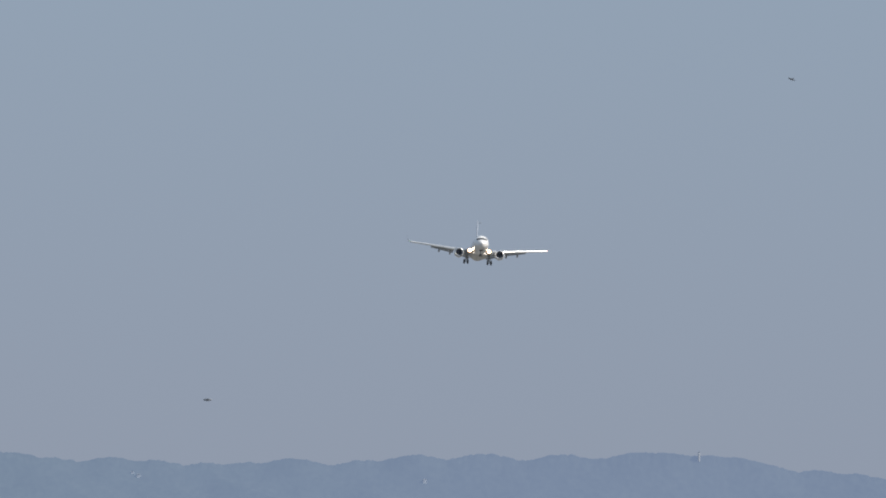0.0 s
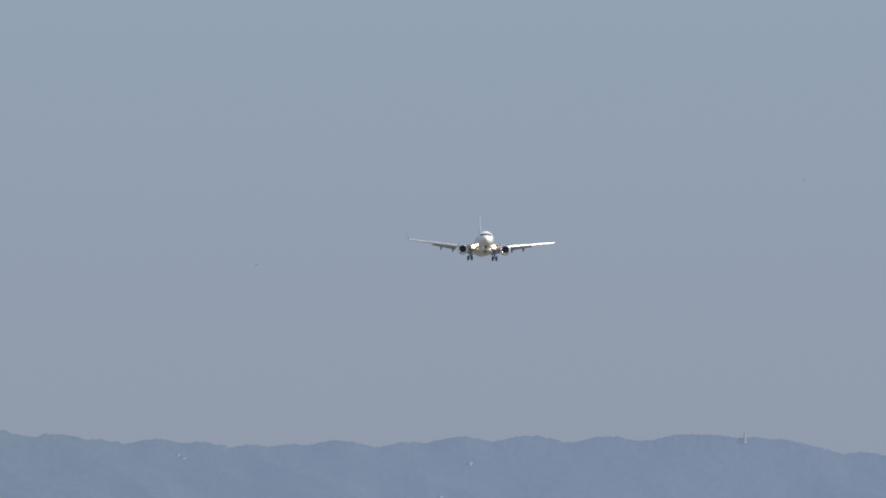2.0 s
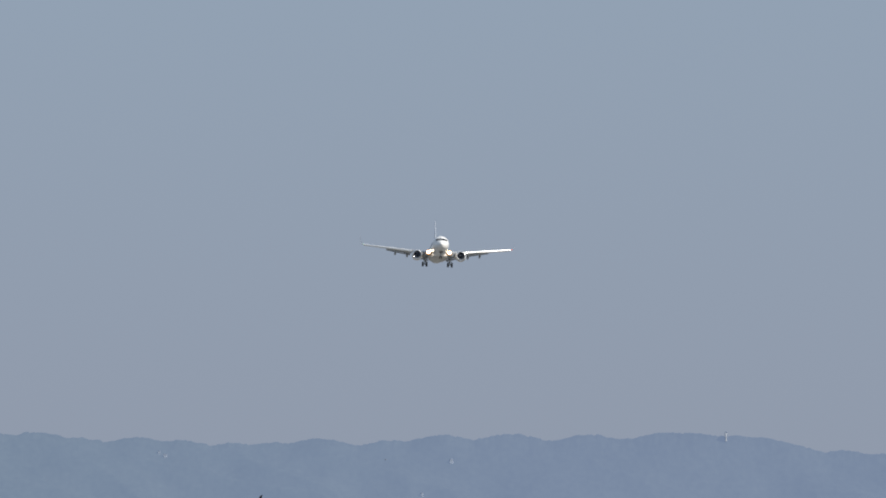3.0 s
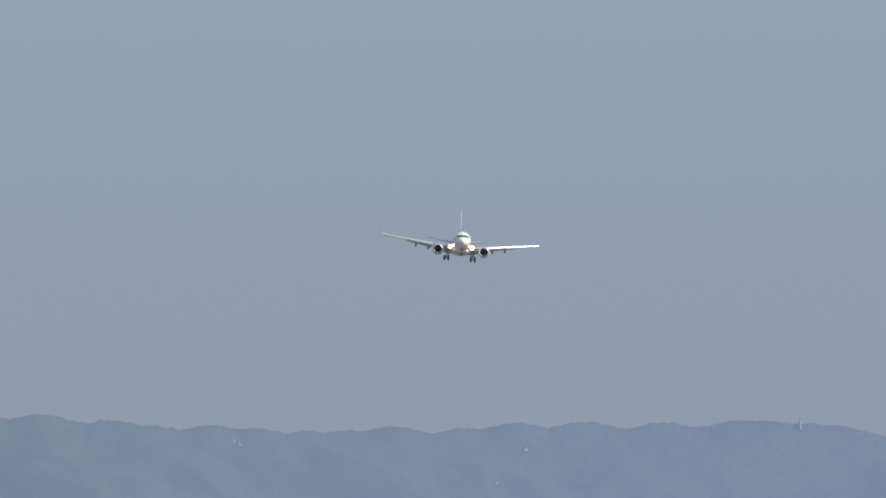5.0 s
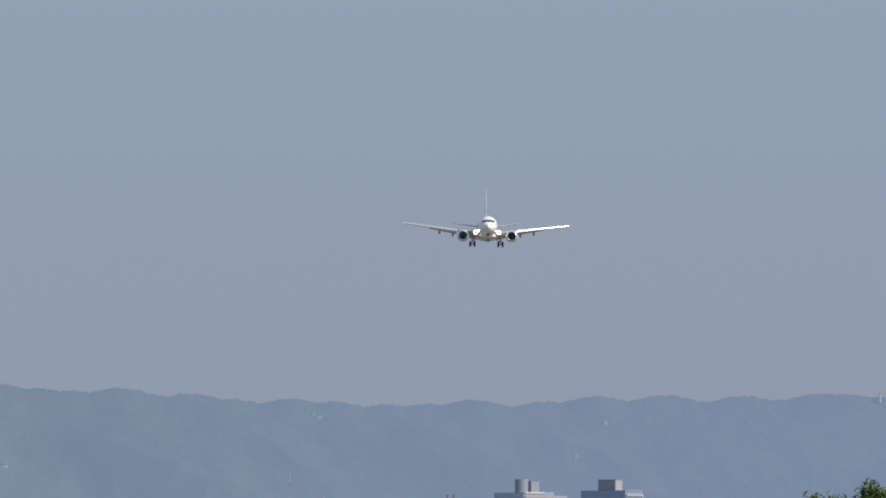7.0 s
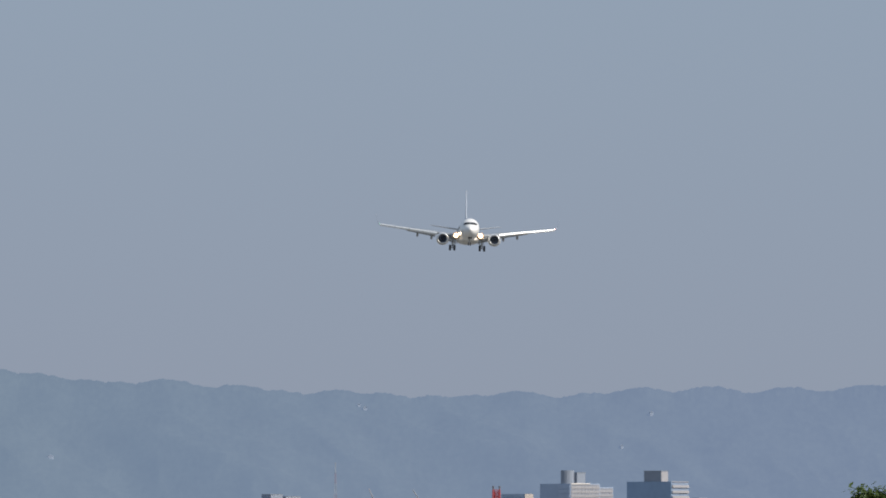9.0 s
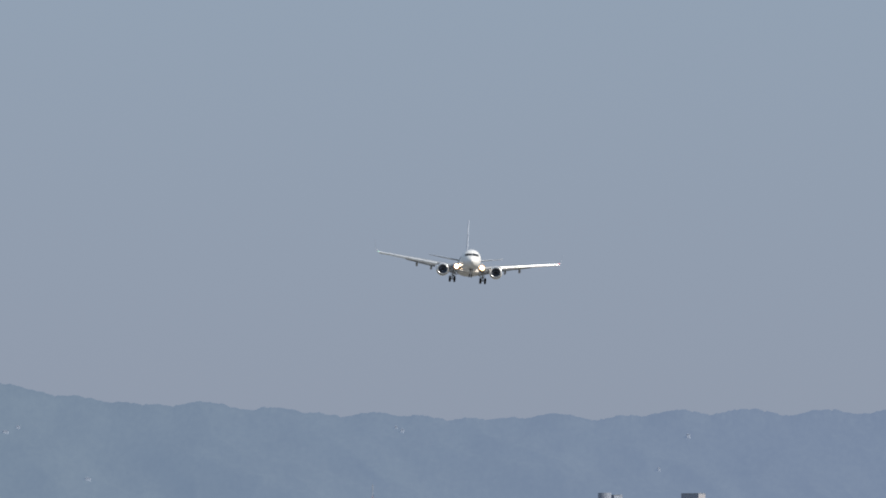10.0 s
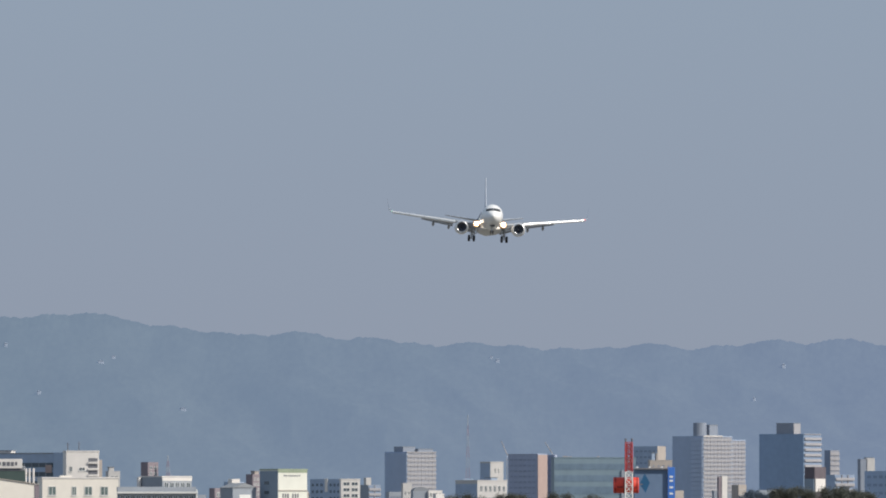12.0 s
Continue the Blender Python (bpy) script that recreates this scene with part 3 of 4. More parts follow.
def rooftop_kit(ob, a, b, h, seed, n=4, size=1.0):
    """Small plant on a flat roof: air handling boxes with a grille cap, and a pipe."""
    rng = random.Random(seed)
    for _ in range(n):
        w, d, k = (rng.uniform(0.5, 1.1) * size for _ in range(3))
        u, v = rng.uniform(0.1, 0.75) * a, rng.uniform(0.15, 0.7) * b
        unit = part("roof_unit", boxed(u, u + w, v, v + d, h - 0.45, h - 0.42 + k, bev=0.04), M["haze_slab"], ob, "pale rooftop plant box")
        part("grille", boxed(u + 0.1, u + w - 0.1, v + 0.1, v + d - 0.1, h - 0.42 + k + 0.002, h - 0.36 + k), M["bar_grey"], unit)


def pole(ob, x, y, z0, z1, r=0.05, mat="bar_grey"):
    bm = rod(bmesh.new(), (x, y, z0), (x, y, z0 + (z1 - z0) * 0.6), r, 6)
    rod(bm, (x, y, z0 + (z1 - z0) * 0.6), (x, y, z1), r * 0.6, 6)
    for k in (0.72, 0.86):
        rod(bm, (x - 0.25, y, z0 + (z1 - z0) * k), (x + 0.25, y, z0 + (z1 - z0) * k), r * 0.5, 5)
    part("antenna", bm, M[mat], ob, "thin rooftop antenna")


def bars(ob, u0, u1, z0, z1, n, seed, mat="bar_grey", y=-0.03):
    """Unreadable writing as plain bars on the front."""
    rng = random.Random(seed)
    u, step = u0, (u1 - u0) / n
    for _ in range(n):
        w = step * rng.uniform(0.5, 0.85)
        part("sign_bar", boxed(u, u + w, y, -0.002, z0 + rng.uniform(0, 0.2) * (z1 - z0), z1), M[mat], ob)
        u += step


# low buildings along the airfield's edge
b = block("cream hall with a plain wall under a sloping roof", -71.3, 1700, 13.0, 8, 11.3, 9, "cream", parapet=0.1)
part("gable_wall", loft(bmesh.new(), [[(0.0, y, 11.3), (12.9, y, 11.3), (0.0, y, 13.15)] for y in (0.0, 7.9)]), M["cream"], b, "cream gable wall")
part("sloping_roof", loft(bmesh.new(), [[(-0.2, y, 13.19), (13.1, y, 11.29), (13.1, y, 11.40), (-0.2, y, 13.30)] for y in (-0.15, 8.2)]), M["tan_wall"], b, "sloping tan metal roof")
part("flank_strip", boxed(12.4, 13.06, -0.06, -0.003, 0, 11.2), M["brown_wall"], b, "brown corner strip")

b = block("cream low block with four dark windows", -59.9, 1760, 11.45, 6.0, 12.4, 9, "cream", rim="white_wall")
for u, w in ((1.5, 1.15), (4.8, 0.7), (6.95, 1.15), (9.35, 1.15)):
    window(b, "front", u, 10.55, w, 1.35, "glass_pale")
    window(b, "front", u, 7.4, w, 1.35, "glass_pale")
part("parapet_step", boxed(2.6, 4.4, 0.1, 0.9, 12.4, 12.85, bev=0.05), M["cream"], b)
rooftop_kit(b, 11, 6, 12.4, 3, 2, 0.6)

b = block("white mid-rise flats with a column of recessed balconies", -73.6, 2300, 6.45, 6.0, 19.6, 8, "white_wall", rim="white_wall")
for j in range(7):
    z = 18.0 - j * 1.24
    # The shade inside each opening is a flat dark panel on the wall
    part("recess_shade", boxed(4.35, 6.15, -0.04, -0.002, z - 0.35, z + 0.35), M["bar_grey"], b, "dark panel for a shaded balcony opening")
    part("balcony", boxed(4.25, 6.3, -0.35, -0.05, z - 0.75, z - 0.37, bev=0.03), M["white_wall"], b, "white balcony front")
for u, z, w, h in ((0.9, 16.2, 0.6, 1.1), (3.1, 16.2, 1.2, 0.7), (0.9, 13.6, 0.6, 1.1), (3.1, 13.6, 1.2, 0.7)):
    window(b, "front", u, z, w, h)
part("side_wing", boxed(6.46, 7.15, 0.9, 4.5, 0, 18.0, bev=0.04), M["tan_wall"], b, "low tan side wing")
pole(b, 0.5, 2, 19.3, 21.4, 0.09)
pole(b, 2.7, 2, 19.3, 21.6, 0.09)

b = block("grey-blue office with dark window bands", -77.5, 2420, 2.4, 24.3, 19.9, 58, "haze_slate", rim="roof_grey")
for j in range(5):
    z = 17.6 - j * 1.9
    part("window_band", boxed(-0.05, -0.002, 3.2, 24.0, z - 0.45, z + 0.45), M["glass"], b, "dark window band")
    for k in range(1, 12):
        part("mullion", boxed(-0.09, -0.051, 3.2 + k * 1.75 - 0.05, 3.2 + k * 1.75 + 0.05, z - 0.45, z + 0.45), M["grey_wall"], b)
penthouse(b, 0.6, 2.2, 14.0, 23.0, 19.5, 20.5, "white_wall")
part("stair_tower", boxed(-0.4, 2.0, 0.0, 2.9, 0, 20.2, bev=0.05), M["haze_slate"], b, "plain slate stair tower")
part("sign_panel", boxed(-0.2, -0.1, 3.4, 5.0, 16.0, 17.6, bev=0.03), M["orange_wall"], b, "orange weathered panel")

b = block("dark green shop roof carrying a white lettered board", -84, 2000, 13.0, 6, 14.6, 2, "dark_green")
part("board", boxed(0, 12.5, -0.3, -0.05, 15.0, 16.6, bev=0.04), M["white_wall"], b, "white roof board with unreadable lettering")
part("board_frame", boxed(0, 12.5, -0.05, 0.2, 14.6, 15.0), M["bar_grey"], b)
bars(b, 2.0, 12.0, 15.4, 16.1, 14, 5, "bar_grey", -0.34)
part("hood", boxed(11.2, 13.0, 0.6, 3, 14.5, 15.4, bev=0.15), M["roof_grey"], b)
for u in (13.1, 13.7, 14.4):
    part("pipe", rod(bmesh.new(), (u, 0.2, 0), (u, 0.2, 15.0), 0.2, 10), M["white_wall"], b, "pale upright pipe")

b = block("small cream house over the rooftops", -73.9, 2600, 2.6, 4.3, 17.1, 10, "pale_wall")
penthouse(b, 0.2, 1.3, 0.4, 2.5, 16.7, 17.9, "pale_wall")
windows(b, "front", 0.2, 2.4, 13.5, 16.4, 2, 2)
b = block("narrow brown flats with a sunlit end", -75.2, 3000, 3.4, 2.9, 21.1, 40, "brown_wall")
windows(b, "front", 0.2, 3.2, 13, 20.4, 2, 5)
b = block("blue-grey works building with a white upper storey", -59.6, 2500, 7.5, 8.8, 15.4, 35, "grey_wall", rim="white_wall")
part("upper_band", boxed(-0.04, 7.54, -0.06, -0.002, 14.6, 15.3), M["white_wall"], b, "white upper band")
windows(b, "front", 0.3, 7.3, 12.9, 14.5, 5, 1, 0.75, 0.7)
part("vent_pipe", rod(bmesh.new(), (-0.5, 8.2, 0), (-0.5, 8.2, 15.4), 0.45, 12), M["white_wall"], b, "thick white vent pipe")
rooftop_kit(b, 7, 8, 15.4, 8, 3, 0.7)
b = block("long low shed with a white eave over dark glazing", -46.9, 1700, 11.2, 6, 10.1, 3, "grey_wall")
part("eave", boxed(-0.2, 11.5, -0.5, 0.2, 10.0, 10.28, bev=0.03), M["frame_white"], b, "long white eave")
part("roof_slope", loft(bmesh.new(), [[(x, -0.3, 10.3), (x, 6, 10.3), (x, 5.2, 11.0), (x, 2.0, 11.0)] for x in (-0.1, 11.3)]), M["roof_grey"], b, "shallow grey metal roof")
windows(b, "front", 0.2, 11.0, 8.6, 9.9, 14, 1, 0.8, 0.85)
part("downpipe", rod(bmesh.new(), (11.3, -0.2, 0), (11.3, -0.2, 10.6), 0.13, 8), M["frame_white"], b)
b = block("small dark flats with a brown front", -44.6, 2300, 1.8, 1.7, 12.5, 40, "brown_wall")
windows(b, "front", 0.2, 1.6, 9, 12, 1, 2)
b = block("grey gabled warehouse with a white shutter", -39.3, 2200, 5.3, 4.2, 12.3, 35, "grey_wall", parapet=0.1)
part("gable_roof", loft(bmesh.new(), [[(-0.15, y, 12.3), (5.45, y, 12.3), (2.65, y, 13.2)] for y in (-0.15, 4.35)]), M["roof_grey"], b, "grey gabled metal roof")
part("shutter", boxed(1.5, 4.0, -0.06, -0.003, 6, 11.0), M["frame_white"], b, "white roller shutter")
b = block("white rooftop water tank house", -44.8, 2500, 1.9, 1.7, 15.0, 30, "white_wall")
b = block("slate flats behind the warehouse", -46.0, 2560, 3.2, 3.0, 14.6, 35, "haze_slate")
windows(b, "front", 0.2, 3.0, 10, 14, 2, 3)
b = block("brown brick flats with a cream top", -46.9, 2900, 2.4, 2.6, 17.6, 40, "brown_wall")
windows(b, "front", 0.2, 2.2, 12, 17, 2, 4)
penthouse(b, 0.9, 2.3, 0.3, 1.8, 17.2, 18.3, "tan_wall")

b = block("cream block with a pale green roof rim and lettered front", -30.8, 2200, 6.2, 7.0, 15.6, 30, "pale_cream", rim="roof_green")
bars(b, 1.2, 4.8, 14.35, 14.65, 8, 2)
bars(b, 0.9, 2.4, 10.3, 11.2, 3, 3)
bars(b, 3.0, 4.6, 10.3, 11.2, 3, 4)
part("ledge", boxed(-0.05, 6.25, -0.12, -0.003, 11.65, 11.85), M["tan_wall"], b)
part("top_band", boxed(-0.03, 6.23, -0.05, -0.002, 15.1, 15.58), M["roof_green"], b, "pale green band")
# Shade on the cream block's left side is a darker panel
part("shade_flank", boxed(-0.07, -0.002, 0.05, 6.95, 0, 15.4), M["flank_slate"], b, "flank panel darkened for shade")
for z in (13.2, 11.4, 9.6):
    part("flank_window", boxed(-0.11, -0.072, 3.4, 5.2, z - 0.3, z + 0.3), M["glass"], b, "dark flank window")
part("corner_pier", boxed(6.25, 7.1, 1.0, 2.5, 0, 11.6, bev=0.05), M["tan_wall"], b)

b = block("dark slate flats with narrow light stair strip", -23.5, 2720, 1.5, 8.6, 15.8, 58, "haze_slate")
part("stair_strip", boxed(-0.12, -0.003, 3.7, 4.5, 12.8, 15.9, bev=0.03), M["white_wall"], b, "pale stair strip")
windows(b, "side", 0.3, 3.4, 9, 15.2, 3, 4, 0.6, 0.5, "glass", "haze_slate")
windows(b, "side", 4.8, 8.4, 9, 15.2, 3, 4, 0.6, 0.5, "glass", "haze_slate")
b = block("white flats with a grid of square windows", -19.9, 2300, 3.7, 3.2, 14.1, 6, "white_wall", rim="white_wall")
windows(b, "front", 0.25, 3.45, 9.3, 13.9, 2, 4, 0.80, 0.62)
b = block("thin cream tower house", -18.3, 2800, 1.3, 1.6, 16.4, 20, "pale_wall")
b = block("grey flats with pale floor bands", -17.4, 2750, 3.2, 4.0, 14.5, 30, "grey_wall")
floors(b, "front", 0, 3.2, 9.5, 14.4, 4, "haze_slab", "haze_glass", 0.3)
b = block("cream house below the tower", -9.5, 2800, 2.1, 1.8, 15.1, 15, "pale_wall")
windows(b, "front", 0.2, 1.9, 10.5, 13.5, 2, 2)
b = block("grey store under a barrel roof", -6.8, 2700, 3.6, 3.6, 13.0, 10, "grey_wall", parapet=0.1)
part("barrel_roof", loft(bmesh.new(), [[(1.8 - 1.8 * math.cos(math.pi * i / 8), y, 13.0 + 0.9 * math.sin(math.pi * i / 8)) for i in range(9)] for y in (0, 3.6)]), M["roof_grey"], b, "barrel roof")
b = block("white low offices with narrow windows", -3.3, 2700, 3.2, 2.2, 13.1, 12, "white_wall")
windows(b, "front", 0.2, 3.0, 11.4, 12.8, 4, 1, 0.7, 0.6)
b = block("white house with a small gable", -1.6, 2690, 2.0, 2.0, 12.3, 20, "white_wall")

b = block("blue-grey and white hospital wing with square windows", 7.6, 2600, 7.6, 9.7, 14.9, 30, "pale_wall", rim="pale_wall")
# The wing's shaded side is painted as a darker panel over the pale wall
part("shade_flank", boxed(-0.03, -0.002, 0.05, 9.65, 0, 14.3), M["haze_slate"], b, "flank panel bluer and darker for shade")
windows(b, "front", 0.4, 7.3, 12.0, 14.4, 6, 1, 0.62, 0.6)
windows(b, "front", 0.4, 7.3, 9.4, 11.8, 6, 1, 0.62, 0.6)
windows(b, "side", 0.4, 9.3, 9.4, 14.4, 6, 2, 0.8, 0.5, "haze_glass", "haze_slate")
penthouse(b, 4.3, 6.0, 1.5, 4, 14.5, 15.6, "haze_slate")
b = block("white-fronted tower with a dark flank", 12.1, 3000, 3.8, 5.2, 21.0, 30, "pale_wall", rim="pale_wall")
# A darker panel gives this tower its shaded side
part("shade_flank", boxed(-0.06, -0.003, 0.05, 5.15, 0, 20.8), M["haze_slate"], b, "flank panel darkened for shade")
windows(b, "front", 0.9, 2.9, 17.5, 20.2, 2, 1, 0.35, 0.5)
b = block("dark slab tower with an orange tiled end", 26.5, 3300, 5.1, 9.7, 24.7, 58, "plum_wall", rim="plum_wall")
windows(b, "side", 0.4, 9.4, 10, 24, 6, 9, 0.75, 0.4, "plum_glass", "plum_wall")
part("tiled_end", boxed(0.02, 5.1, -0.15, -0.003, 0, 24.6), M["orange_wall"], b, "orange tiled end wall")
b = block("dark plum narrow tower beside the slab", 31.4, 3306, 1.2, 2.7, 24.7, 58, "plum_wall")
windows(b, "side", 0.3, 2.4, 12, 24, 1, 8, 0.5, 0.4, "plum_glass", "plum_wall")

b = block("long teal glass building in horizontal bands", 27.4, 2900, 20.2, 8, 21.6, 5, "teal_panel", rim="teal_panel")
for z0, z1 in ((18.7, 20.2), (15.8, 17.4), (12.6, 14.6), (9.2, 11.4)):
    for k in range(12):
        part("pane", boxed(0.15 + k * 1.66, 0.15 + k * 1.66 + 1.58, -0.05, -0.002, z0, z1), M["teal_glass"], b)
part("end_pier", boxed(16.6, 18.4, -0.35, 0.1, 0, 18.6, bev=0.04), M["grey_wall"], b, "grey pier")
rooftop_kit(b, 20, 8, 21.6, 12, 5, 0.9)

b = block("slate tower with a tan stair end", 67.3, 3700, 5.0, 8.6, 29.6, 58, "haze_slate")
windows(b, "side", 0.4, 8.2, 14, 29, 5, 8, 0.7, 0.4, "haze_glass", "haze_slate")
part("stair_end", boxed(0.02, 5.0, -0.15, -0.003, 0, 29.6), M["tan_wall"], b, "tan stair end")
b = block("stepped tan flats with small windows", 61.5, 3500, 6.7, 4.4, 24.0, 6, "tan_wall", rim="tan_wall")
windows(b, "front", 0.4, 6.4, 14, 23.4, 4, 5, 0.4, 0.4, "haze_glass", "tan_wall")
penthouse(b, 0.6, 1.5, 0.4, 2, 23.8, 26.3, "haze_slate")
part("vent_head", boxed(1.9, 2.6, 0.4, 2, 23.8, 26.2, bev=0.1), M["tan_wall"], b)

b = block("grey showroom with a dark canopy edge and blue pylon", 30.9, 1900, 5.3, 6, 14.5, 3, "blue_clad")
part("canopy_edge", boxed(-0.6, 5.4, -0.5, -0.02, 14.35, 14.62, bev=0.04), M["bar_grey"], b, "dark canopy edge")
part("pylon", boxed(5.35, 6.5, -0.5, 0.6, 0, 14.75, bev=0.05), M["blue_trim"], b, "bright blue sign pylon")
for z in (13.2, 12.55, 11.5, 10.5):
    part("sign_mark", boxed(5.62, 6.2, -0.55, -0.505, z - 0.18, z + 0.14, bev=0.02), M["frame_white"], b, "white mark on the pylon")
for u in (0.3, 2.3, 4.3):
    part("roof_lamp", boxed(u, u + 0.35, 0.2, 0.5, 14.4, 14.85, bev=0.05), M["frame_white"], b)
b = block("tan kiosk beside the blue pylon", 51.3, 2600, 2.0, 1.8, 12.8, 20, "tan_wall")

# far towers, with the haze put into their wall colours
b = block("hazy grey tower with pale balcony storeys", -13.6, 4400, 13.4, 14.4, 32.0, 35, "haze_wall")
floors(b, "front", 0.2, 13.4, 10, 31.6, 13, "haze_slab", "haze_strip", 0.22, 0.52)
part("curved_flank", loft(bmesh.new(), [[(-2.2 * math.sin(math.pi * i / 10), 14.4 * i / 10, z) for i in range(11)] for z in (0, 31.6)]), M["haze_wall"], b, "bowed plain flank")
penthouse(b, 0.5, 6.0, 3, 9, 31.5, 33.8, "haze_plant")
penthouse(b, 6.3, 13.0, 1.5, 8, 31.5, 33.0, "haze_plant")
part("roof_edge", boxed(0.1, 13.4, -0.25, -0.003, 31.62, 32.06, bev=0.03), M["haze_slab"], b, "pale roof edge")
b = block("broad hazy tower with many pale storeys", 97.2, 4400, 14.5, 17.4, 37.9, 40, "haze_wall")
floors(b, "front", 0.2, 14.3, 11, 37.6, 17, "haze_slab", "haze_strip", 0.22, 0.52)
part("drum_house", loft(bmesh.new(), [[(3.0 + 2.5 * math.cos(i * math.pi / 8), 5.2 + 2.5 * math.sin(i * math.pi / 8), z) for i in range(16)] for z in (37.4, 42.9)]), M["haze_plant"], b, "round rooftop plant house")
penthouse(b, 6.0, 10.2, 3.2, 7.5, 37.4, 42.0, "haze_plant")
# Paler panels imitate the brighter light on the tower's rounded corner
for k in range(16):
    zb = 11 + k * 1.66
    part("lit_corner_panel", boxed(-0.30, -0.003, 0.3, 6.6, zb, zb + 1.45, bev=0.03), M["haze_pale"], b, "panel coloured lighter for the rounded corner")
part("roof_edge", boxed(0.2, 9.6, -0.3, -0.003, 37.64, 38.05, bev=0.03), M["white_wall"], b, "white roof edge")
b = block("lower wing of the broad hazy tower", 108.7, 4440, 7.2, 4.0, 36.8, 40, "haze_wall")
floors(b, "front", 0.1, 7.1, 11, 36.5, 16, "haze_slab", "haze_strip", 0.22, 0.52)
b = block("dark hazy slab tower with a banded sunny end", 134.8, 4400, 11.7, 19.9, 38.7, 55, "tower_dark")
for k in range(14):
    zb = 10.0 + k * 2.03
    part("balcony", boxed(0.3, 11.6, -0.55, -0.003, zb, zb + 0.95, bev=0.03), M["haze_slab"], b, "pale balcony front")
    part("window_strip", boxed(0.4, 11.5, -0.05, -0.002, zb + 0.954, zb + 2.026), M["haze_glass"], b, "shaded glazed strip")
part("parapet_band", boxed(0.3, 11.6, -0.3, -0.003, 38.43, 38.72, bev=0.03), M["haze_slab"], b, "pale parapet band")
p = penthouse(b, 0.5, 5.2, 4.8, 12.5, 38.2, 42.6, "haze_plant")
# Paler panel paints sunlight onto the penthouse end
part("lit_end_panel", boxed(0.6, 5.1, 4.72, 4.797, 38.6, 42.4), M["haze_slab"], p, "penthouse end coloured paler as if sunlit")
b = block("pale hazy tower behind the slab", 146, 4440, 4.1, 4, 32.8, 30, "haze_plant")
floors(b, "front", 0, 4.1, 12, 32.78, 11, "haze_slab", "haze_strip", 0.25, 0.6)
b = block("dark brown box building over a cream base", 82.1, 2600, 3.3, 3.3, 18.0, 40, "dark_brick")
part("cream_base", boxed(0.1, 3.0, -0.2, -0.003, 12.5, 15.4, bev=0.04), M["white_wall"], b, "cream lower front")
part("slate_panel", boxed(-0.2, -0.003, 0.1, 3.2, 9.5, 15.4), M["flank_slate"], b, "slate lower flank")
b = block("slate flats with pale sunlit balconies", 99.9, 3000, 6.1, 4.3, 17.9, 35, "haze_slate")
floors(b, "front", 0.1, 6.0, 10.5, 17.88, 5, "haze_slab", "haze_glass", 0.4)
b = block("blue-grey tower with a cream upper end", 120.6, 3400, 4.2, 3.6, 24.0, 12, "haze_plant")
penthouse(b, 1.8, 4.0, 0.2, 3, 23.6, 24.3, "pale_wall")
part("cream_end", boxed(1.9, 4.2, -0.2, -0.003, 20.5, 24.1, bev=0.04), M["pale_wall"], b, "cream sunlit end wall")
b = block("dark blue flat-roofed office with a pale corner", 123.3, 3000, 4.0, 18.3, 18.9, 58, "haze_slate")
windows(b, "side", 0.5, 17.8, 10, 18.4, 10, 4, 0.7, 0.4, "haze_glass", "haze_slate")
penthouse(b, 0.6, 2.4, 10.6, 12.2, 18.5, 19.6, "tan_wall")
b = block("slim white fin-like sign tower", 64.0, 2700, 1.25, 1.8, 16.4, 14, "white_wall")
part("dark_flank", boxed(-0.75, -0.01, 0.1, 1.5, 0, 16.2), M["brown_wall"], b, "dark flank")
b = block("small tan flats near the towers", 70.3, 2800, 2.2, 3.2, 14.7, 30, "tan_wall")
windows(b, "front", 0.2, 2.0, 10.5, 14, 2, 3, 0.4, 0.4)
b = block("grey low store near the towers", 66.8, 2900, 3.4, 2.8, 13.6, 10, "grey_wall")
# a shoulder of mid-rise roofs between the named blocks
for i, (x, y, a, h, w) in enumerate(((-66.5, 3100, 4.2, 13.0, "grey_wall"), (-52.0, 3050, 6.0, 12.2, "grey_wall"), (-34.0, 3000, 5.0, 13.2, "grey_wall"), (-13.5, 2950, 3.5, 13.4, "grey_wall"),
                                     (1.0, 3100, 5.5, 12.4, "grey_wall"), (52.0, 3000, 5.0, 12.4, "grey_wall"), (74.0, 3100, 6.0, 13.2, "grey_wall"), (86.0, 3200, 6.0, 14.5, "grey_wall"))):
    b = block("distant grey low-rise flats", x, y, a, 4, h, 12, w)
    windows(b, "front", 0.2, a - 0.2, 8.5, h - 0.6, 4, 2, 0.6, 0.5, "haze_glass", "grey_wall")


# ---- masts and cranes ----
def lattice(bm, x, y, z0, z1, w0, w1, bays, r):
    """A square lattice shaft: four legs, rings and crossed braces."""
    def corner(k, f):
        w = (w0 + (w1 - w0) * f) / 2
        return (x + (-w, w, w, -w)[k], y + (-w, -w, w, w)[k], z0 + (z1 - z0) * f)
    for k in range(4):
        rod(bm, corner(k, 0), corner(k, 1), r, 5)
    for j in range(bays):
        f, g = j / bays, (j + 1) / bays
        for k in range(4):
            n = (k + 1) % 4
            rod(bm, corner(k, g), corner(n, g), r * 0.7, 4)
            rod(bm, corner(k, f), corner(n, g), r * 0.6, 4)
            rod(bm, corner(n, f), corner(k, g), r * 0.6, 4)
    return bm


mast = new("lattice_mast")
tagged(mast, "red and white lattice mast with red drum, blue diamond", "mast")
mast.location = (22.1, 1400, 0)
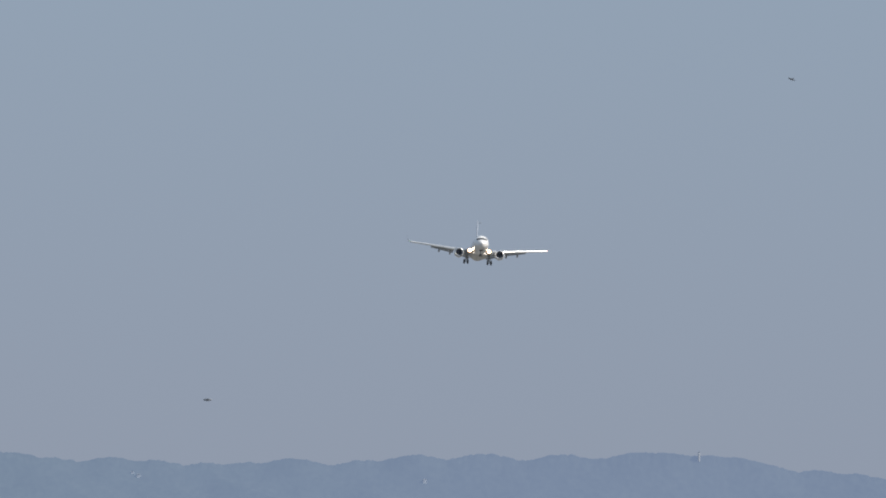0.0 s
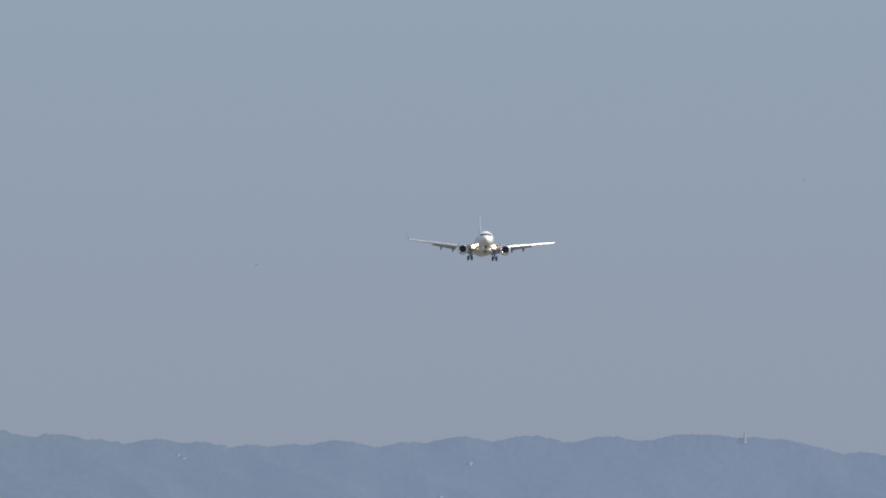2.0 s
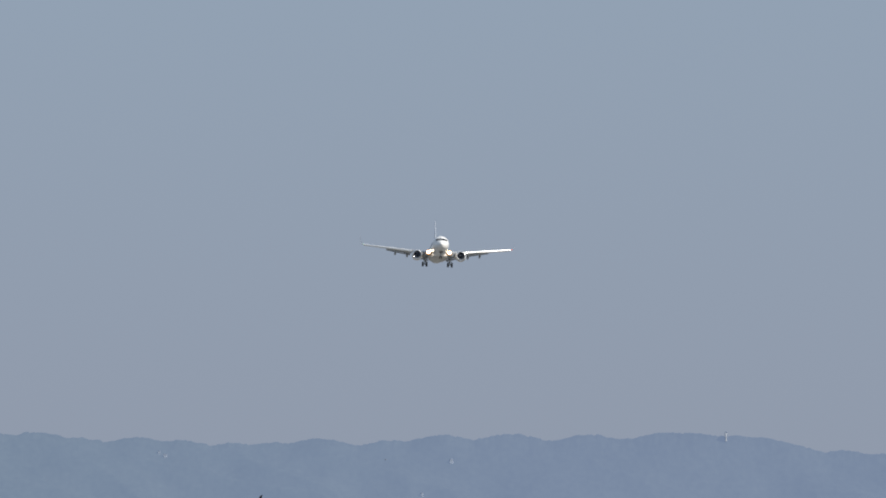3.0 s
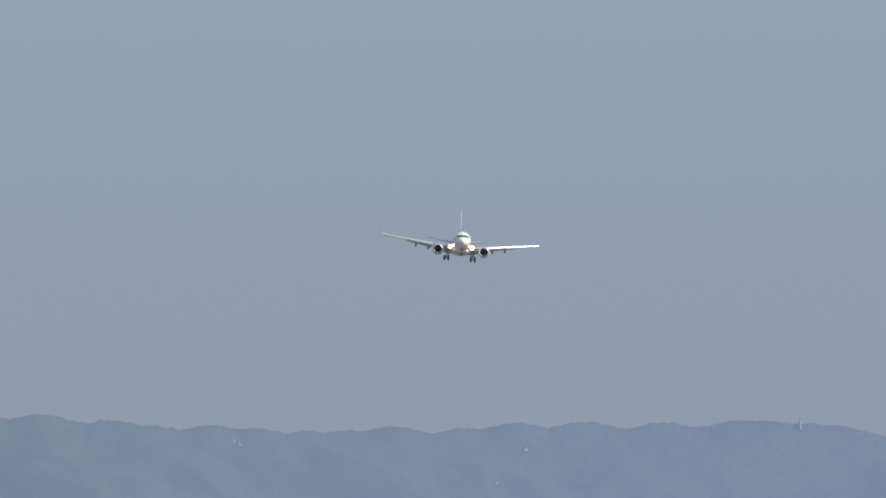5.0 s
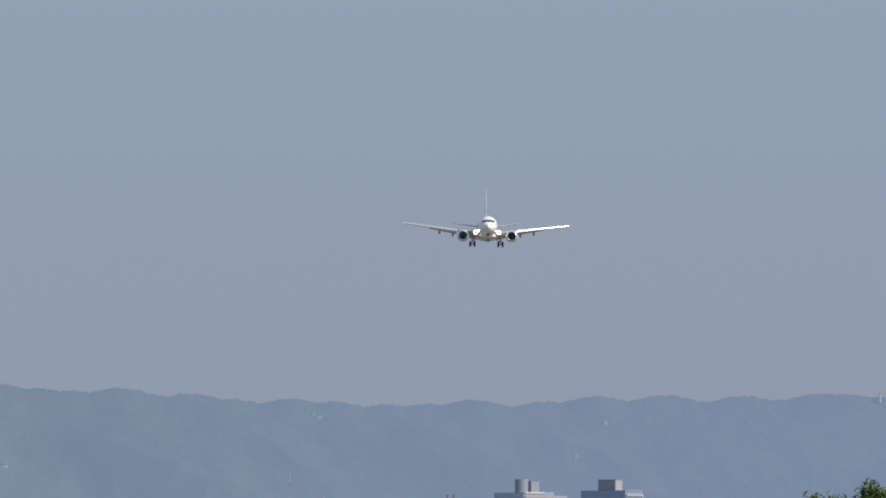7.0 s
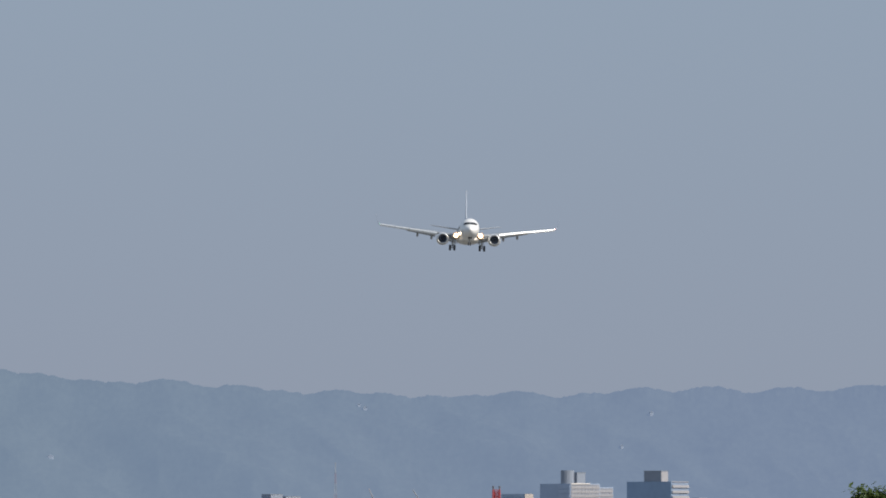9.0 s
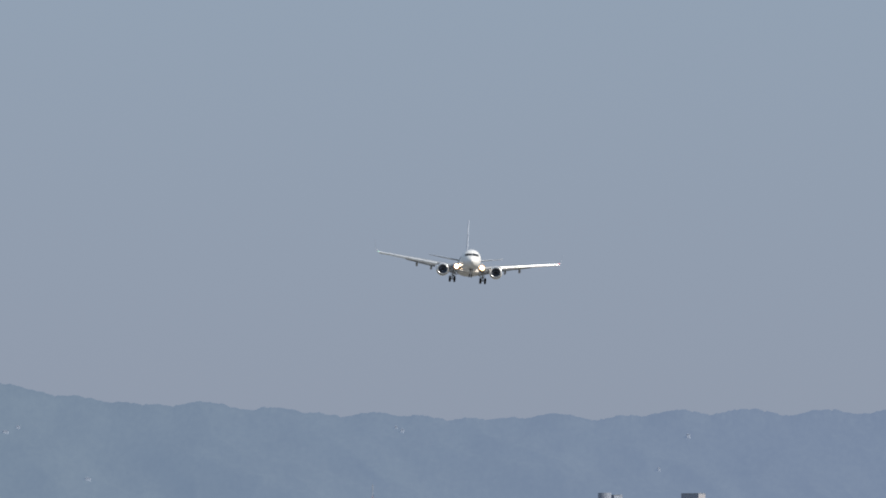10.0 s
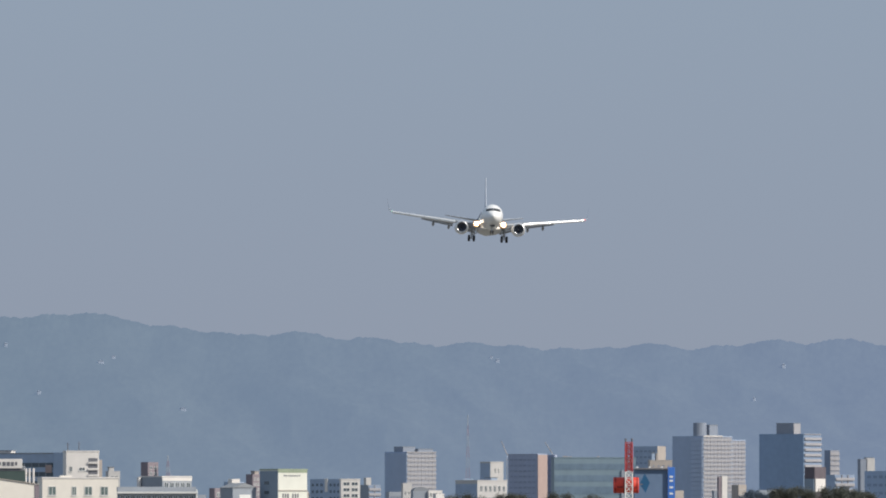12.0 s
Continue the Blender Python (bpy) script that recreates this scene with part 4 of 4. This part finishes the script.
for z0, z1, c in ((0, 3.2, "mast_red"), (3.2, 6.4, "mast_white"), (6.4, 8.6, "mast_white"), (8.6, 11.9, "mast_white"), (11.9, 12.9, "mast_red"), (12.9, 14.4, "mast_red"), (14.4, 15.4, "mast_red")):
    part("mast_section", lattice(bmesh.new(), 0, 0, z0, z1, 0.86 if z1 > 9 else 1.0, 0.80 if z1 > 9 else 0.86, max(2, round((z1 - z0) / 0.75)), 0.075), M[c], mast, "white lattice section" if c == "mast_white" else "red lattice section")
part("inner_ladder", lattice(bmesh.new(), 0, 0.1, 11.9, 15.2, 0.5, 0.5, 5, 0.07), M["mast_red"], mast, "red inner ladder")
for dx in (-0.38, 0.38):
    bm = rod(bmesh.new(), (dx, 0, 15.3), (dx, 0, 15.75), 0.09, 8)
    rod(bm, (dx, 0, 15.7), (dx, 0, 15.85), 0.14, 8)
    part("obstruction_light", bm, M["bar_grey"], mast, "dark obstruction light")
bm = bmesh.new()
k = 26
prof = [(-1.82, 0.2), (-1.82, 0.90), (-1.74, 0.95), (1.14, 0.95), (1.2, 0.90), (1.2, 0.2)]
loft(bm, [[(x, 0.95 + 0.9 * r * math.cos(2 * math.pi * i / k), 10.3 + r * math.sin(2 * math.pi * i / k)) for i in range(k)] for x, r in prof])
drum = part("drum", bm, M["drum_red"], mast, "big red drum lying sideways", True)
for x in (-1.6, -0.55, 0.5, 1.0):
    part("hoop", loft(bmesh.new(), [[(x + s, 0.95 + 0.9 * q * math.cos(2 * math.pi * i / k), 10.3 + q * math.sin(2 * math.pi * i / k)) for i in range(k)] for s, q in ((-0.06, 0.94), (-0.06, 0.99), (0.06, 0.99), (0.06, 0.94))], cap=False), M["drum_dark"], drum)
part("drum_slot", boxed(-1.75, 1.1, 0.02, 0.12, 10.0, 10.16), M["drum_dark"], drum, "dark slot across the drum")
bm = bmesh.new()
pts = [(0, 1.14), (0.62, 0.05), (0.1, -1.14), (-0.62, -0.1)]
loft(bm, [[(1.9 + x, 0.9 + d, 10.55 + z) for x, z in pts] for d in (-0.3, 0.3)])
bmesh.ops.bevel(bm, geom=list(bm.edges), offset=0.04, segments=1, affect="EDGES")
part("diamond_board", bm, M["diamond_blue"], mast, "dark blue diamond board")
part("bracket", rod(bmesh.new(), (0.4, 0.4, 10.4), (1.9, 0.7, 10.4), 0.07, 6), M["bar_grey"], mast)

def radio_tower(x, y, base, top, w, label):
    tower = new("radio_tower")
    tagged(tower, label, "radio tower", "radio towers")
    tower.location = (x, y, 0)
    part("base_house", boxed(-1.6, 1.6, -1.5, 1.5, 0, base, bev=0.1), M["haze_slate"], tower, "slate base house")
    n = 6
    for i in range(n):
        z0, z1 = base + (top - base) * i / n, base + (top - base) * (i + 1) / n
        w0, w1 = w * (1 - 0.15 * i), w * (1 - 0.15 * (i + 1))
        part("tower_section", lattice(bmesh.new(), 0, 0, z0, z1, w0, w1, 3, 0.06), M["haze_red" if i % 2 == 0 else "haze_white"], tower)


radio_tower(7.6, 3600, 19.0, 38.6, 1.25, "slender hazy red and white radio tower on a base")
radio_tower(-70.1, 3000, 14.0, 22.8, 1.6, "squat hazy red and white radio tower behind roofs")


def roof_crane(x, y, base, top, reach):
    c = new("roof_crane")
    tagged(c, "thin pale crane jib above the rooftops", "crane", "roof cranes")
    c.location = (x, y, 0)
    part("shaft", lattice(bmesh.new(), 0, 0, 0, base, 0.9, 0.7, 12, 0.07), M["haze_slab"], c)
    bm = rod(bmesh.new(), (0, 0, base), (reach * 0.6, 0, (base + top) / 2 + 0.5), 0.16, 6)
    rod(bm, (reach * 0.6, 0, (base + top) / 2 + 0.5), (reach, 0, top), 0.13, 6)
    part("jib", bm, M["haze_slab"], c, "pale slanting jib")
    part("cab", boxed(-0.45, 0.45, -0.45, 0.45, base - 1.0, base, bev=0.06), M["haze_wall"], c)


roof_crane(19.8, 3600, 26.0, 30.6, -2.0)
roof_crane(33.6, 3600, 26.4, 30.2, -2.4)

# pale buildings and clearings high on the ridge, haze mixed into their colour
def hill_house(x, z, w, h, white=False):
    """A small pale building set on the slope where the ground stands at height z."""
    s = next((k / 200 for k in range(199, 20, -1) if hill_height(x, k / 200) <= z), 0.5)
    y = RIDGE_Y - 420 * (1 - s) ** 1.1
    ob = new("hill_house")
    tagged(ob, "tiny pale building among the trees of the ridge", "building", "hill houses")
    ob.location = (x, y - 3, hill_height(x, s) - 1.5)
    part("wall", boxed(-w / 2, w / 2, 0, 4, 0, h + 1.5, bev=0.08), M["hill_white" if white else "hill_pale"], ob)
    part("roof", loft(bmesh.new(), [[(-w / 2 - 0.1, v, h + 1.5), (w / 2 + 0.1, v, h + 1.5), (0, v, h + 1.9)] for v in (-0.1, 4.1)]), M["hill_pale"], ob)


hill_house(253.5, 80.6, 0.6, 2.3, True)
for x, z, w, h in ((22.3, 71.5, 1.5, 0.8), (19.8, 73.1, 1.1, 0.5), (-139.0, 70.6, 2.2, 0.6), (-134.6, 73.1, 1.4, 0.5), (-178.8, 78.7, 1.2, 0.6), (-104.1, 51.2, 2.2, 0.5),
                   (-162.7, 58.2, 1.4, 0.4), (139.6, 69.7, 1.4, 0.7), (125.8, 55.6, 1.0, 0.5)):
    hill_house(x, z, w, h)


# ---- trees ----
def tree(x, y, h, r, leaf, count, mat, seed, label, tips=()):
    """A tapered trunk, limbs that fork to their tips, and a crown of single leaves in uneven clumps round the tips."""
    rng = random.Random(seed)
    t = new("tree")
    tagged(t, label, "tree", "trees")
    t.location = (x, y, 0)
    fork = h * 0.42
    bm = rod(bmesh.new(), (0, 0, 0), (0.05 * r, 0, fork), 0.09 * r + 0.06, 9, 0.06 * r + 0.04)
    rod(bm, (0.05 * r, 0, fork), (0, 0.05 * r, h * 0.82), 0.06 * r + 0.04, 8, 0.02)
    part("trunk", bm, M["bark"], t, "brown bark trunk")
    ends = [Vector(p) for p in tips]
    n = 26
    for i in range(n):
        a, u = rng.uniform(0, 2 * math.pi), rng.uniform(0.0, 1.0)
        rad = r * math.sqrt(1 - (2 * u - 1) ** 2 * 0.85) * rng.uniform(0.55, 1.0)
        ends.append(Vector((rad * math.cos(a), rad * math.sin(a), fork + (h - fork) * (0.12 + 0.80 * u) * rng.uniform(0.9, 1.0))))
    bm = bmesh.new()
    for e in ends:
        s = Vector((0.05 * r, 0, fork + (e.z - fork) * rng.uniform(0.1, 0.5)))
        mid = s.lerp(e, 0.55) + Vector((rng.uniform(-0.1, 0.1) * r, rng.uniform(-0.1, 0.1) * r, 0.06 * r))
        rod(bm, s, mid, 0.03 * r, 5, 0.018 * r)
        rod(bm, mid, e, 0.018 * r, 5, 0.005)
    part("limbs", bm, M["bark"], t)
    verts, faces = [], []
    for i in range(count):
        e = ends[i % len(ends)]
        spread = r * (0.20 if i % len(ends) < len(tips) else 0.34)
        c = e + Vector((rng.gauss(0, spread * 0.55), rng.gauss(0, spread * 0.55), rng.gauss(-spread * 0.25, spread * 0.4)))
        d = Vector((rng.uniform(-1, 1), rng.uniform(-1, 1), rng.uniform(-0.9, 0.25))).normalized()
        side = d.cross(Vector((rng.uniform(-0.4, 0.4), rng.uniform(-0.4, 0.4), 1))).normalized()
        up = side.cross(d)
        l = leaf * rng.uniform(0.65, 1.25)
        k = len(verts)
        verts += [c, c + d * l * 0.5 + side * l * 0.28 + up * l * 0.06, c + d * l, c + d * l * 0.5 - side * l * 0.28 + up * l * 0.06, c + d * l * 0.5 - up * l * 0.05]
        faces += [(k, k + 1, k + 4), (k + 1, k + 2, k + 4), (k + 2, k + 3, k + 4), (k + 3, k, k + 4)]
    me = bpy.data.meshes.new("crown")
    me.from_pydata([tuple(v) for v in verts], [], faces)
    me.materials.append(M[mat])
    crown = new("crown", me)
    crown.parent = t
    crown["label"] = "uneven leafy crown"
    return t


tree(12.88, 250, 7.2, 1.5, 0.165, 9500, "leaf", 4, "leafy green tree at the airfield fence", ((-1.08, 0, 7.60), (-0.72, 0.1, 7.55), (0.05, 0, 7.84), (0.16, 0.1, 7.74), (0.70, 0, 7.78), (0.80, 0.1, 7.70)))
for i in range(9):
    tree(1.6 + i * 2.05, 1400 + (i % 3) * 9, 9.55 + 0.25 * math.sin(i * 2.3), 2.0, 0.21, 14000, "leaf_far", 20 + i, "dark olive tree in the row along the road")
for i in range(6):
    tree(40.6 + i * 1.95, 1400 + (i % 3) * 10, 10.55 + 0.40 * math.sin(i * 1.9 + 0.8), 2.1, 0.21, 15000, "leaf_far", 40 + i, "dark olive tree in the clump by the mast")
for i in range(4):
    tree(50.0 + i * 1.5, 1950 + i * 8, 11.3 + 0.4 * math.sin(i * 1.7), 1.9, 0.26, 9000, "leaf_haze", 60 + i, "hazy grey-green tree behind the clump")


# ---- birds and insects ----
def bird(name, label, size):
    """A small bird: body with head and beak, tail, and two wings that beat."""
    b = new(name)
    tagged(b, label, "bird")
    s = size
    bm = loft(bmesh.new(), [[(r * s * math.cos(i * math.pi / 5), y * s, r * s * 0.9 * math.sin(i * math.pi / 5)) for i in range(10)] for y, r in ((-0.5, 0.01), (-0.42, 0.07), (-0.3, 0.10), (-0.1, 0.15), (0.15, 0.13), (0.4, 0.04))])
    part("body", bm, M["feather"], b, "", True)
    part("tail", loft(bmesh.new(), [[(-0.05 * s, 0.35 * s, z), (0.05 * s, 0.35 * s, z), (0.14 * s, 0.72 * s, z), (-0.14 * s, 0.72 * s, z)] for z in (-0.012 * s, 0.012 * s)]), M["feather"], b)
    wings = []
    for side in (-1, 1):
        bm = loft(bmesh.new(), [[(side * x * s, y0 * s, z), (side * x * s, y1 * s, z + 0.004 * s), (side * x * s, y1 * s, z - 0.02 * s), (side * x * s, y0 * s, z - 0.03 * s)] for x, y0, y1, z in ((0.08, -0.28, 0.14, 0.0), (0.45, -0.34, 0.06, 0.0), (0.8, -0.16, 0.08, 0.0), (1.05, 0.05, 0.12, 0.0))])
        w = part("wing", bm, M["feather"], b)
        wings.append((w, side))
    return b, wings


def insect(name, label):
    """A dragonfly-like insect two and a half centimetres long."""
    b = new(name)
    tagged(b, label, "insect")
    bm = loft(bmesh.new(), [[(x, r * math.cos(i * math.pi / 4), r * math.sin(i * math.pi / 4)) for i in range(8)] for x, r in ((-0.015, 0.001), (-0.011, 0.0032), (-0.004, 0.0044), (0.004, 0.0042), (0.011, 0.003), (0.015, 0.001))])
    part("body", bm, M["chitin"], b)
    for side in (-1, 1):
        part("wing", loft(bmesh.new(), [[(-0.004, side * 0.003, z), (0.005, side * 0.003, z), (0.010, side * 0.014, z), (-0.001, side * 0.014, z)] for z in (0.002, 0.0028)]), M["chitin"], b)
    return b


bird_a, wings_a = bird("bird", "small dark bird with bent wings in flight", 0.34)
bird_b, wings_b = bird("bird", "dark bird flying low with raised wings", 0.26)
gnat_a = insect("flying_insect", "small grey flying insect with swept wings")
gnat_b = insect("flying_insect", "tiny grey flying insect in hazy air")
gnat_c = insect("flying_insect", "tiny grey insect drifting down in haze")
gnat_d = insect("flying_insect", "tiny grey insect flying level in haze")


# ---- what moves ----
def flap(wings, start, beat):
    """Beats a pair of wings about the bird's long axis."""
    for w, side in wings:
        rows = []
        for i in range(121):
            a = 12 + 42 * math.sin(start + i * beat)
            rows.append((i * 0.1, pose(0, 0, 0, 0, -side * a, 0)))
        walk(w, rows)


def motions():
    rows = [(0, 96.31, 2870, 100.48, -4.41, 4.05, 0.4), (0.5, 92.99, 2836, 98.83, -2.59, 2.27, 1.14), (1, 89.53, 2802, 96.77, -2.05, -0.2, 0.41),
            (1.5, 85.55, 2768, 95.05, -2.8, -0.47, 0.9), (2, 82.04, 2734, 92.81, -4.04, 1.15, 0.94), (2.5, 78.49, 2700, 90.75, -3.85, 1.96, 0.56),
            (3, 74.15, 2666, 88.93, -4.51, 2.09, 1.02), (5, 59.27, 2530, 83.41, -1.77, 4.39, -0.04), (5.5, 55.81, 2496, 82.07, -1.7, 2.79, -0.26),
            (6, 52.25, 2462, 80.62, -1.41, 1.34, 0.22), (6.5, 48.72, 2428, 78.7, -1.44, 0.78, -0.11), (8.5, 34.07, 2292, 72.33, -1.73, 2.08, 0.56),
            (9, 30.17, 2258, 70.64, -1.53, 1.78, 0.82), (9.5, 26.46, 2224, 69.2, -1.02, 2.41, 0.8), (10, 22.54, 2190, 67.04, -1.48, 3.99, 1.26),
            (10.5, 18.63, 2156, 64.79, -1.14, 4.55, 1.41), (11, 14.95, 2122, 62.69, -1.95, 5.28, 1.75), (11.5, 11.26, 2088, 60.59, -2.38, 3.78, 2.04),
            (12, 8.03, 2054, 58.41, -2.94, 2.49, 2.28)]
    walk(plane, [(t, pose(x, y, z, rx, ry, rz)) for t, x, y, z, rx, ry, rz in rows])
    walk(bird_a, [(0, pose(54.2, 900, 48.7, 25, 20, -40)), (0.5, pose(50.1, 902, 50.1, 25, 15, -40)), (1.0, pose(47.1, 904, 51.9, 25, 10, -45)),
                  (1.5, pose(45.4, 906, 53.5, 25, 10, -45)), (3.0, pose(41.0, 912, 58.5, 20, 5, -45)), (12.0, pose(8.0, 950, 86.0, 10, 0, -45))])
    flap(wings_a, -0.3, 2.4)
    walk(bird_b, [(0, pose(38.0, 450, 9.2, 0, 0, -85)), (2.5, pose(11.5, 450, 9.7, 0, 0, -85)), (2.7, pose(9.5, 450, 10.15, 0, 0, -85)), (2.8, pose(8.5, 450, 10.58, 0, 0, -85)),
                  (3.0, pose(5.75, 450, 10.42, 0, 0, -85)), (3.4, pose(1.5, 450, 10.1, 0, 0, -85)), (12.0, pose(-90.0, 450, 9.0, 0, 0, -85))])
    flap(wings_b, 1.2, 1.9)
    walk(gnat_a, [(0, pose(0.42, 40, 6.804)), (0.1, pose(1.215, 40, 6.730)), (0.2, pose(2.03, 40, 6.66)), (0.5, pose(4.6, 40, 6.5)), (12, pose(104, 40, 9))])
    walk(gnat_b, [(0, pose(5.05, 150, 11.27)), (0.2, pose(4.85, 150, 11.56)), (0.3, pose(4.74, 150, 11.74)), (0.5, pose(4.87, 150, 11.46)), (0.7, pose(5.15, 150, 11.09)), (0.8, pose(5.41, 150, 11.01)), (1.2, pose(5.59, 150, 10.42)), (2.0, pose(8.6, 150, 11.6)), (12, pose(60, 150, 12))])
    walk(gnat_c, [(0, pose(-3.5, 150, 17.0)), (2.4, pose(2.4, 150, 9.52)), (2.5, pose(2.58, 150, 9.29)), (3.0, pose(3.5, 150, 8.0)), (12, pose(24, 150, 2.0))])
    walk(gnat_d, [(0, pose(40, 100, 9)), (10.0, pose(5.6, 100, 7.6)), (10.5, pose(3.28, 100, 7.69)), (11.0, pose(0.4, 100, 7.0)), (12, pose(-9, 100, 6.5))])


motions()
